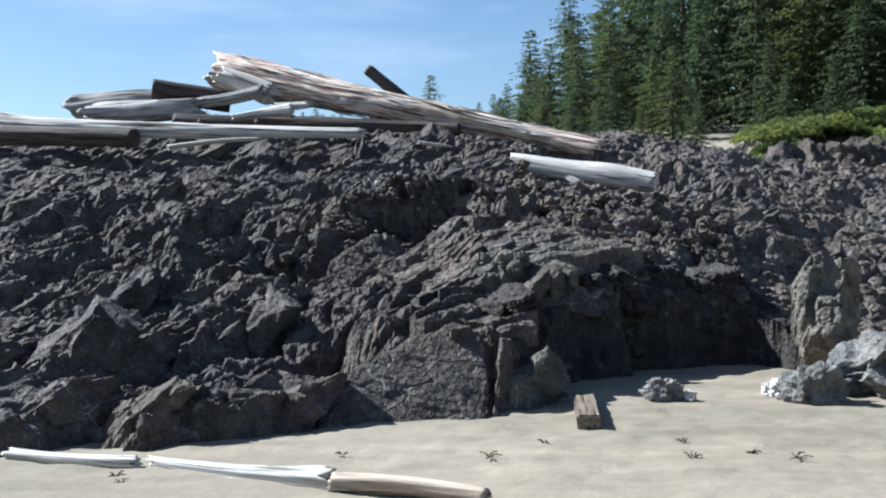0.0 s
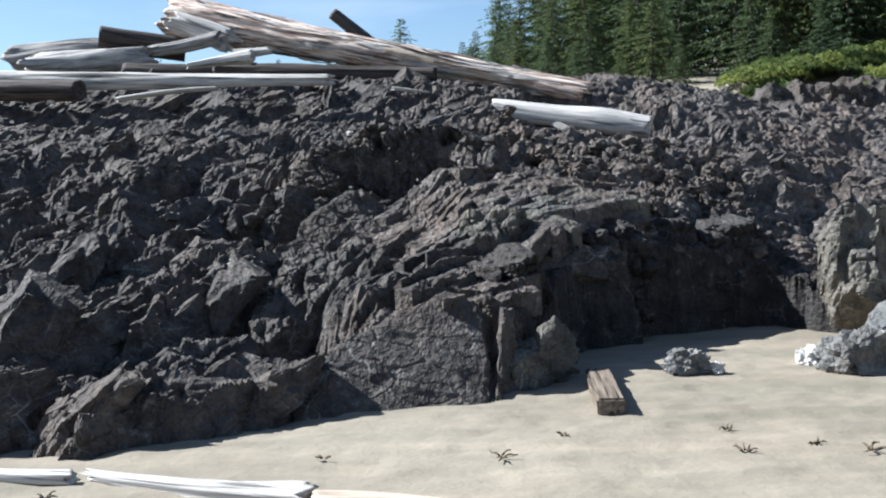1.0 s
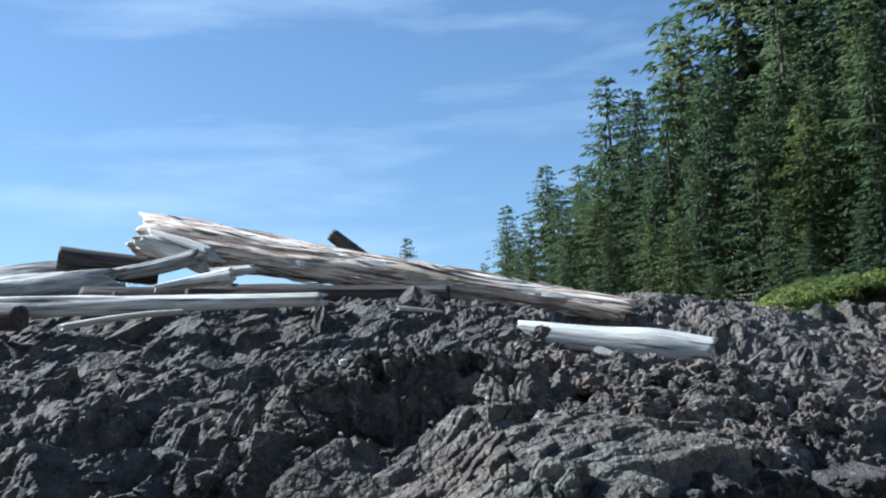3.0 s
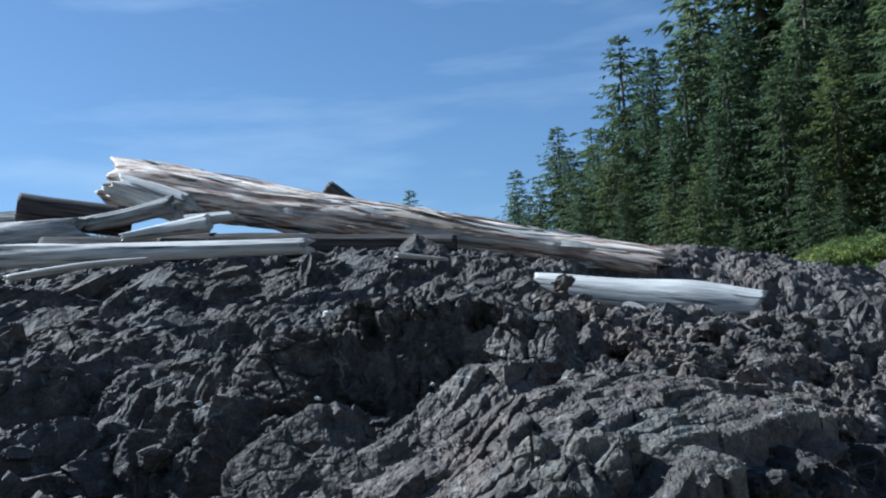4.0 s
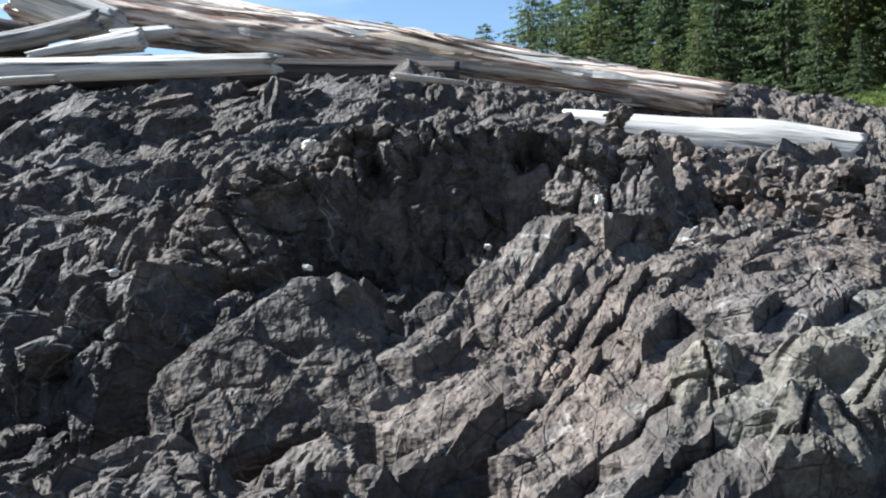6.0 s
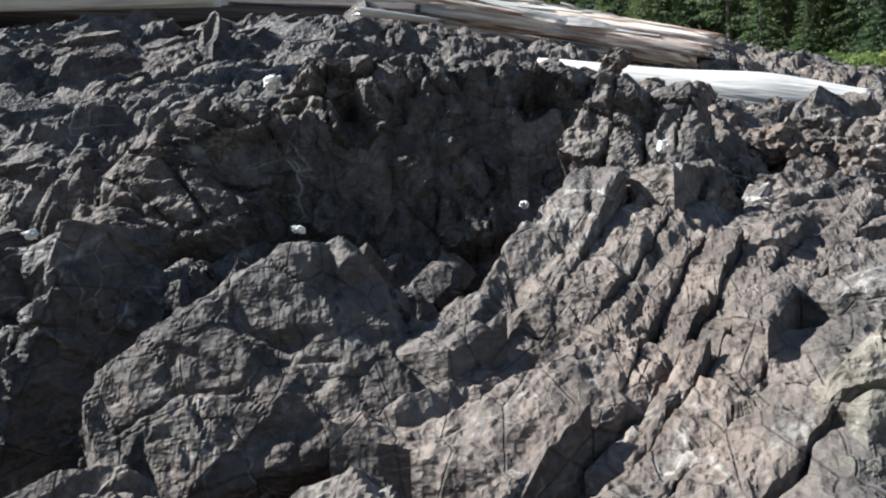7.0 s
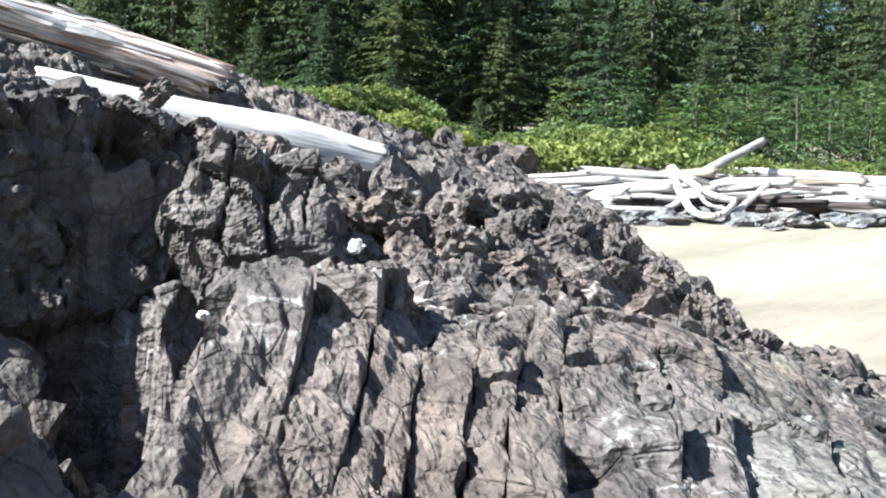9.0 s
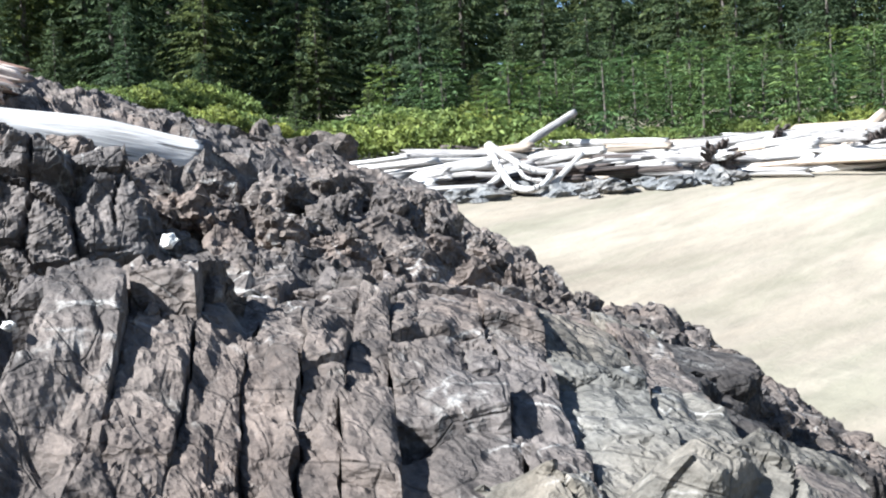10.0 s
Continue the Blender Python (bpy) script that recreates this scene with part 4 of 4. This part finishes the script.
boulder(4.1, 7.6, 0.02, (0.16, 0.2, 0.14), QUARTZ, "small white stone on the sand", 5)


for k, (x, y, z, r) in enumerate(((-0.80, 9.79, 1.90, 0.026), (-1.83, 10.26, 1.92, 0.032), (-0.03, 10.24, 1.96, 0.026), (0.51, 10.33, 2.16, 0.038),
                                  (-1.15, 11.94, 2.68, 0.06), (2.90, 13.4, 2.32, 0.08))):
    boulder(x, y, z, (r, r * 0.8, r * 0.7), QUARTZ, "small white quartz stone on the dark rock", 20 + k, 40 * k, "quartz_stone", "quartz stones", 3)
ochre, where = crag((0.65, 8.81, 1.47), (-0.20, -0.74, 0.64), [(-0.12, -0.22), (-0.03, -0.23), (0.08, -0.11), (0.12, 0.04), (0.11, 0.18), (-0.01, 0.20), (-0.09, 0.11)], 0.4, 8, YELLOW_ROCK, 0.8, 0.4, 0.010)
thing("boulder", ochre, "pale ochre boulder wedged among the slabs", "rock", m=where)
grey, where = crag((1.05, 8.58, 1.49), (0.10, -0.60, 0.80), [(-0.26, -0.24), (-0.05, -0.31), (0.18, -0.12), (0.36, 0.16), (0.02, 0.28), (-0.08, 0.23), (-0.18, 0.0)], 0.4, 9, GREY_ROCK, 0.9, 0.4, 0.010)
thing("boulder", grey, "pale grey boulder wedged among the slabs", "rock", m=where)


# ---- trees ----
def conifer(name, height, spread, seed, material, bare=0.12, density=1.0, open_top=False, look="tall dark green spruce tree at the beach edge"):
    """A spruce: tapered trunk, whorls of drooping limbs with needle sprays. Returns an empty with its parts."""
    rng = random.Random(seed)
    root = thing(name, None, look, "tree", "conifer wood" if height > 5 else "young spruce thicket")
    sides, rings = 8, 10
    verts, faces = [], []
    for i in range(rings + 1):
        s = i / rings
        r = 0.016 * height * (1 - s) ** 0.8 + 0.01
        for j in range(sides):
            a = 2 * math.pi * j / sides
            verts.append((r * math.cos(a) + 0.01 * height * math.sin(3 * s + seed), r * math.sin(a), s * height))
    for i in range(rings):
        for j in range(sides):
            k = (j + 1) % sides
            faces.append((i * sides + j, i * sides + k, (i + 1) * sides + k, (i + 1) * sides + j))
    part("trunk", mesh_of("trunk", verts, faces, BARK), root)
    V, F = [], []

    def spray(p, d, size, droop):
        side = d.cross(Vector((0, 0, 1)))
        if side.length < 1e-3:
            side = Vector((1, 0, 0))
        side.normalize()
        side = (side + Vector((rng.gauss(0, 0.25), rng.gauss(0, 0.25), rng.gauss(0, 0.28)))).normalized()
        tip = p + d * size + Vector((0, 0, -droop * size))
        mid = p + d * size * 0.45
        w = size * rng.uniform(0.11, 0.19)
        n = len(V)
        V.extend([p, mid + side * w, tip, mid - side * w])
        F.append((n, n + 1, n + 2, n + 3))

    levels = int(26 * density)
    for i in range(levels):
        s0 = bare + (1 - bare) * ((i + 0.5) / levels) ** 0.92
        for j in range(7):
            s = min(0.985, s0 + rng.uniform(-0.5, 0.5) / levels)
            shape = (1 - s) ** (0.5 if open_top else 0.66) * (0.84 + 0.20 * math.sin(9 * s + seed)) * rng.uniform(0.60, 1.18)
            if open_top:
                shape *= 0.5 + 0.65 * (noise.noise(Vector((s * 7, seed, 0.4 * j))) > -0.15)
            length = spread * max(shape, 0.03) + 0.2
            a = j * 0.898 + i * 1.1 + rng.uniform(-0.35, 0.35)
            way = Vector((math.cos(a), math.sin(a), rng.uniform(-0.16, 0.06) + 0.45 * s * s)).normalized()
            pieces = max(2, int(length * (1.9 if height > 5 else 3.6)))
            for q in range(pieces):
                f = (q + 0.35 + 0.65 * rng.random()) / pieces
                p = Vector((0, 0, s * height)) + way * length * f + Vector((0, 0, -0.20 * length * f * f))
                size = rng.uniform(0.42, 0.80) * (0.6 + 0.5 * (1 - f)) * (min(1.4, 0.55 + height / 26) * 1.12 if height > 5 else 0.42)
                for sgn in (-1, 0.1, 1):
                    turn = Matrix.Rotation(sgn * rng.uniform(0.3, 1.05), 3, "Z")
                    spray(p, (turn @ way + Vector((0, 0, rng.uniform(-0.35, 0.05)))).normalized(), size, rng.uniform(0.05, 0.55))
                if rng.random() < 0.3:
                    spray(p, Vector((0.3 * way.x, 0.3 * way.y, -1)).normalized(), size * 0.8, 0.0)
            spray(Vector((0, 0, s * height)) + way * length * 0.92 + Vector((0, 0, -0.17 * length)), way, 0.5, 0.3)
    part("crown", mesh_of("crown", V, F, material, False), root)
    return root


def shrub(name, radius, height, seed, material, label, count=2300):
    rng = random.Random(seed)
    root = thing(name, None, label, "shrub", "beach thicket")
    V, F = [], []
    for _ in range(count):
        a, f = rng.uniform(0, 2 * math.pi), math.sqrt(rng.random())
        bump = 0.72 + 0.28 * noise.noise(Vector((3 * f * math.cos(a) + seed, 3 * f * math.sin(a), seed)))
        top = height * math.sqrt(max(0.02, 1 - 0.9 * f * f)) * bump
        z = top * (1 - 0.55 * rng.random() ** 2)
        p = Vector((radius * f * math.cos(a), radius * f * math.sin(a), z))
        n = Vector((rng.gauss(0.2 * math.cos(a), 0.6), rng.gauss(0.2 * math.sin(a), 0.6), rng.uniform(0.2, 1))).normalized()
        t = n.orthogonal().normalized()
        t = Matrix.Rotation(rng.uniform(0, 6.28), 3, n) @ t
        b = n.cross(t)
        size = rng.uniform(0.06, 0.13)
        k = len(V)
        V.extend([p - t * size, p + b * size * 0.5 + n * 0.02, p + t * size, p - b * size * 0.5 + n * 0.02])
        F.append((k, k + 1, k + 2, k + 3))
    part("foliage", mesh_of("foliage", V, F, material, False), root)
    stems, faces = [], []
    for _ in range(9):
        a, r = rng.uniform(0, 6.28), radius * rng.uniform(0.1, 0.6)
        tip = Vector((r * math.cos(a), r * math.sin(a), height * 0.7))
        for p, w in ((Vector((0.15 * tip.x, 0.15 * tip.y, -0.3)), 0.03), (tip, 0.012)):
            for c in ((w, 0, 0), (-w / 2, w, 0), (-w / 2, -w, 0)):
                stems.append(p + Vector(c))
        k = len(stems) - 6
        for j in range(3):
            faces.append((k + j, k + (j + 1) % 3, k + 3 + (j + 1) % 3, k + 3 + j))
    part("wood", mesh_of("wood", stems, faces, BARK, False), root)
    return root


def ground_z(x, y):
    return float(beach(np.array(x, float), np.array(y, float)))


def place(proto, used, x, y, scale, turn, sink=0.25):
    m = pose(x, y, ground_z(x, y) - sink, 0, 0, turn) @ Matrix.Diagonal((scale, scale, scale, 1))
    if not used:
        used.append(proto)
        proto.matrix_basis = m
        return proto
    ob = copy_thing(proto, pose(0, 0, 0))
    ob.matrix_basis = m
    return ob


rng = random.Random(12)
young = [(conifer("spruce_tree", 18, 7.2, 40 + k, NEEDLES, 0.02), []) for k in range(4)]
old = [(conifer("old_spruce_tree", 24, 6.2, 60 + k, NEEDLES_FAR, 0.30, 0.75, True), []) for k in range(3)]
def polar(az, d, eye=EYE_END):
    return eye[0] + d * math.sin(radians(az - SHORE_TURN)), eye[1] + d * math.cos(radians(az - SHORE_TURN))


def skyline(az):
    """The wood's height in degrees over the eye, by azimuth."""
    return np.interp(az, [-9, -7, -4.5, -3.2, -2, -1.2, 0, 1.5, 4.3, 6.7, 10, 14, 18, 25, 35, 50, 80], [4.0, 5.0, 7.2, 8.3, 9.6, 11, 13.2, 14.3, 16.5, 19.2, 20.6, 22.8, 23, 22, 19, 16, 15.5])


turn_of = {True: 0, False: 0}
for back, lo, hi, gap, share in ((4.0, 12, 92, 5.0, 0.36), (7.5, 6, 92, 4.6, 0.62), (12, 1, 92, 4.2, 0.82), (18, -6, 94, 3.4, 0.95), (22, -9, 13, 1.9, 0.92), (25, -12, 94, 3.4, 1.0), (33, 6, 94, 3.0, 1.06), (38, 26, 94, 2.7, 1.3)):
    az = lo
    while az < hi:
        x, y = polar(az, float(wood_edge(az)) + back + rng.uniform(-2.2, 2.2))
        d = math.hypot(x - EYE_MID[0], y - EYE_MID[1])
        seen = math.degrees(math.atan2(x - EYE_MID[0], y - EYE_MID[1]))
        tall = max(2.5, d * math.tan(radians(float(skyline(seen)) * share)) + 1.9 - ground_z(x, y)) * rng.uniform(0.70, 1.08)
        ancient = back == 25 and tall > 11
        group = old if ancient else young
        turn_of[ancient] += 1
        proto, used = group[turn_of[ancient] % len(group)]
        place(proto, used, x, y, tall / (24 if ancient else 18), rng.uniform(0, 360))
        az += gap * rng.uniform(0.7, 1.3) * (0.72 if az < 24 else 1.0)
for k, (proto, used) in enumerate(young + old):
    if not used:
        place(proto, used, *polar(70 + 6 * k, 62), 0.7, 0)

salal = [(shrub("salal_shrub", 1.9, 1.6, 80 + k, LEAVES, "bright yellow-green salal shrub behind the driftwood"), []) for k in range(2)]
sapling_look = "dense green spruce sapling in the thicket below the wood"
thick = [(conifer("spruce_sapling", 3.0, 1.7, 90 + k, THICKET, 0.0, 0.46, False, sapling_look), []) for k in range(3)]
count = 0
for d0, lo, hi, gap in ((1.6, 36, 58, 1.3), (3.2, 38, 57, 1.5), (-0.3, 32.5, 41, 1.0), (0.8, 32.5, 41, 1.2), (1.8, 32.5, 41, 1.4), (3.2, 32.5, 41, 1.4), (1.6, 58, 84, 2.2)):
    for az in np.arange(lo, hi, gap):
        x, y = polar(az + rng.uniform(-0.5, 0.5), float(wood_edge(az)) + d0 + rng.uniform(-0.5, 0.8))
        proto, used = salal[count % 2]
        count += 1
        place(proto, used, x, y, rng.uniform(0.5, 0.9) * (0.6 if az < 41 or az > 58 else 1.1 if 48 < az < 57 else 0.85), rng.uniform(0, 360), 0.1)
for d0, lo in ((2.6, 55), (4.2, 52), (6.0, 50), (8.2, 52), (10.5, 55), (13, 60)):
    for az in np.arange(lo, 84, 1.7):
        x, y = polar(az + rng.uniform(-0.6, 0.6), float(wood_edge(az)) + d0 + rng.uniform(-1.0, 1.0))
        proto, used = thick[count % 3]
        count += 1
        place(proto, used, x, y, rng.uniform(0.4, 0.85), rng.uniform(0, 360), 0.1)

# ---- the log line at the head of the beach ----
for k in range(125):
    az = rng.uniform(43.5, 80)
    d = float(wood_edge(az)) - 0.9 + rng.uniform(-2.6, 1.2)
    x, y = polar(az, d)
    length = rng.uniform(1.6, 7.5)
    turn = radians(-az + rng.gauss(0, 17))
    r = rng.uniform(0.06, 0.17)
    z = ground_z(x, y) + r * 0.6 + rng.random() ** 1.5 * (0.15 if d < wood_edge(az) - 1.2 else 0.45)
    dx, dy = 0.5 * length * math.cos(turn), 0.5 * length * math.sin(turn)
    lift = rng.gauss(0, 0.05) * length
    log((x - dx, y - dy, z - lift / 2), (x + dx, y + dy, z + lift / 2), r, r * rng.uniform(0.6, 0.95), rng.choice((SILVER, SILVER, SILVER, WHITE_WOOD, WHITE_WOOD, TAN_WOOD, DARK_WOOD, DARK_WOOD)),
        "silver-grey driftwood log in the beach log line", 200 + k, "log line on the beach", sides=14, rings=18, ragged=rng.uniform(0.3, 1.0), relief=0.12, flat=rng.uniform(0.6, 1.0), bend=rng.uniform(0, 0.03))


def along(az, d, up=0.0):
    x, y = polar(az, d)
    return (x, y, ground_z(x, y) + up)


log(along(57.2, 25.6, 0.6), along(60.3, 26.6, 1.30), 0.11, 0.08, SILVER, "silver-grey log leaning out of the log line", 401, "log line on the beach", rings=16)
log(along(58.8, 23.0, 0.1), along(60.6, 23.4, 0.75), 0.07, 0.06, WHITE_WOOD, "white stick propped against the log line", 402, "log line on the beach", rings=12)
log(along(73.5, 25.5, 0.1), along(75.8, 26.4, 0.9), 0.14, 0.12, TAN_WOOD, "tan log propped against the log line", 403, "log line on the beach", rings=12)


def branch_mesh(name, points, r0, r1, material, sides=8):
    """A tapered limb along a smooth line near the points."""
    pts = [Vector(p) for p in points]
    line = [pts[0]]
    for k in range(1, len(pts) - 1):
        p, q, r = (pts[k - 1] + pts[k]) / 2 if k > 1 else pts[0], pts[k], (pts[k] + pts[k + 1]) / 2 if k < len(pts) - 2 else pts[-1]
        for i in range(1, 6):
            t = i / 5
            line.append(p * (1 - t) ** 2 + q * 2 * t * (1 - t) + r * t * t)
    if len(pts) == 2:
        line.append(pts[1])
    verts, faces = [], []
    for i, c in enumerate(line):
        way = (line[min(i + 1, len(line) - 1)] - line[max(i - 1, 0)]).normalized()
        side = way.cross(Vector((0.3, 0.2, 1))).normalized()
        over = way.cross(side)
        r = r0 + (r1 - r0) * i / (len(line) - 1)
        for j in range(sides):
            t = 2 * math.pi * j / sides
            w = r * (1 + 0.16 * noise.noise(Vector((c.x * 9 + 3 * math.cos(t), c.y * 9 + 3 * math.sin(t), c.z * 9))))
            verts.append(c + side * w * math.cos(t) + over * w * math.sin(t))
    for i in range(len(line) - 1):
        for j in range(sides):
            k = (j + 1) % sides
            faces.append((i * sides + j, (i + 1) * sides + j, (i + 1) * sides + k, i * sides + k))
    faces += [tuple(range(sides)), tuple(range((len(line) - 1) * sides, len(line) * sides))[::-1]]
    return mesh_of(name, verts, faces, material)


def snag(at, turn):
    """A bleached branch, forked and bent into a loop."""
    root = thing("forked_branch", None, "bleached white forked branch bent in a loop on sand", "driftwood", "log line on the beach", m=pose(*at, 0, 0, turn))
    part("limb", branch_mesh("limb", [(-0.35, 0.3, 1.15), (-0.2, 0.1, 0.8), (0.0, -0.1, 0.45), (0.25, -0.35, 0.12), (0.7, -0.4, 0.08), (0.95, -0.2, 0.25), (1.05, 0.1, 0.45)], 0.10, 0.06, WHITE_WOOD), root)
    part("limb", branch_mesh("limb", [(-0.35, 0.3, 1.15), (0.05, 0.1, 0.85), (0.45, 0.0, 0.6), (0.8, 0.0, 0.45), (1.1, 0.1, 0.45)], 0.09, 0.07, WHITE_WOOD), root)
    part("limb", branch_mesh("limb", [(0.25, 0.0, 0.7), (0.4, -0.15, 0.4), (0.62, -0.3, 0.3), (0.95, -0.2, 0.25)], 0.05, 0.04, SILVER), root)
    part("limb", branch_mesh("limb", [(0.0, -0.1, 0.45), (-0.35, -0.3, 0.2), (-0.75, -0.5, 0.05)], 0.07, 0.04, WHITE_WOOD), root)


def root_wad(at, turn, scale):
    root = thing("root_wad", None, "dark upturned root wad of a drift log", "driftwood", "log line on the beach", m=pose(*at, 0, 0, turn) @ Matrix.Diagonal((scale, scale, scale, 1)))
    part("stump", log_mesh("stump", 2.2, 0.42, 0.3, SILVER, 77, ragged=0.3, sides=18, rings=12), root, m=pose(0, 0, 0.35, 0, -90, 0))
    r = random.Random(9)
    for k in range(22):
        a = 2 * math.pi * k / 22 + r.uniform(-0.2, 0.2)
        reach = r.uniform(0.4, 0.62)
        c, q = math.cos(a), math.sin(a)
        points = [(0.0, 0.2 * c, 0.35 + 0.2 * q), (0.15, 0.45 * reach * c, 0.35 + 0.45 * reach * q), (0.2 + r.uniform(0, 0.2), reach * c, max(0.02, 0.35 + reach * q)),
                  (0.3 + r.uniform(0, 0.2), 1.2 * reach * c + r.uniform(-0.1, 0.1), max(0.0, 0.35 + 1.15 * reach * q))]
        part("root", branch_mesh("root", points, 0.13, 0.04, DARK_WOOD), root)


snag(along(56.3, 22.9, -0.05), -52)
root_wad(along(67.5, 24.0, 0.05), -120, 0.8)
root_wad(along(70.6, 26.3, 0.1), -90, 0.7)
root_wad(along(75.5, 25.6, 0.0), -150, 0.7)
for k in range(26):
    az = rng.uniform(50, 69)
    r = rng.uniform(0.25, 0.8)
    boulder(*along(az, 22.9 + rng.uniform(-0.9, 0.9), 0.02), (r, r * 0.8, r * rng.uniform(0.3, 0.6)), PALE_ROCK, "pale grey rock half buried in beach sand", 500 + k, rng.uniform(0, 360), group="rocks below the log line", detail=3)
for k in range(9):
    az = 34.5 + 1.5 * k
    x, y, z = along(az, float(wood_edge(az)) * 0.985 + rng.uniform(-0.4, 0.4), 0.35)
    boulder(x, y, z, (rng.uniform(0.7, 1.2), rng.uniform(0.7, 1.1), rng.uniform(0.7, 1.1)), ROCK, "weathered brown rock bank under green shrubs", 540 + k, 40 * k, "bank_rock", "bank rocks", detail=4)

# loose stones among the slabs
STONES = [boulder_mesh("stone", LIT_ROCK, 600 + k, detail=4) for k in range(6)]
stones = random.Random(31)
for k in range(150):
    x, y = stones.uniform(0.9, 4.4), stones.uniform(10.4, 14.2)
    z, gx, gy = body_at(x, y)
    if (x - 0.3) * 1.1 + (y - 16.6) * 3.2 > -4.4:
        continue
    r = stones.uniform(0.07, 0.20)
    part("stone", stones.choice(STONES), outcrop, m=pose(x, y, z + 0.10 + 0.4 * r, stones.uniform(0, 360), stones.uniform(0, 360), 0) @ Matrix.Diagonal((r, r * stones.uniform(0.7, 1), r * stones.uniform(0.6, 0.9), 1)))

# a sapling and a bush behind the driftwood
sapling = copy_thing(young[0][0], pose(0, 0, 0))
sapling.matrix_basis = pose(-1.75, 23.6, 4.0) @ Matrix.Diagonal((0.12, 0.12, 0.12, 1))
bush = copy_thing(thick[0][0], pose(0, 0, 0))
bush.matrix_basis = pose(-7.0, 20.3, 3.6) @ Matrix.Diagonal((0.5, 0.5, 0.62, 1))


# ---- small things on the sand ----
def kelp(x, y, size, seed):
    r = random.Random(seed)
    root = thing("seaweed_clump", None, "dried brown seaweed scrap lying on the sand", "seaweed", "seaweed scraps", m=pose(x, y, ground_z(x, y) - 0.02, 0, 0, r.uniform(0, 360)))
    for k in range(5):
        a = r.uniform(0, 6.28)
        points = [(0.02 * math.cos(a), 0.02 * math.sin(a), 0.005)]
        for i in range(3):
            a += r.uniform(-0.7, 0.7)
            p = points[-1]
            points.append((p[0] + size * 0.24 * math.cos(a), p[1] + size * 0.24 * math.sin(a), 0.008 + r.uniform(0, 0.03)))
        part("strand", branch_mesh("strand", points, 0.009, 0.004, KELP), root)


for k, (x, y, size) in enumerate(((1.15, 4.12, 0.14), (3.62, 4.15, 0.18), (1.6, 4.7, 0.07), (2.8, 4.79, 0.06), (2.8, 4.17, 0.10), (3.31, 4.36, 0.10), (-1.72, 3.31, 0.08), (-0.1, 4.18, 0.06))):
    kelp(x, y, size, 700 + k)
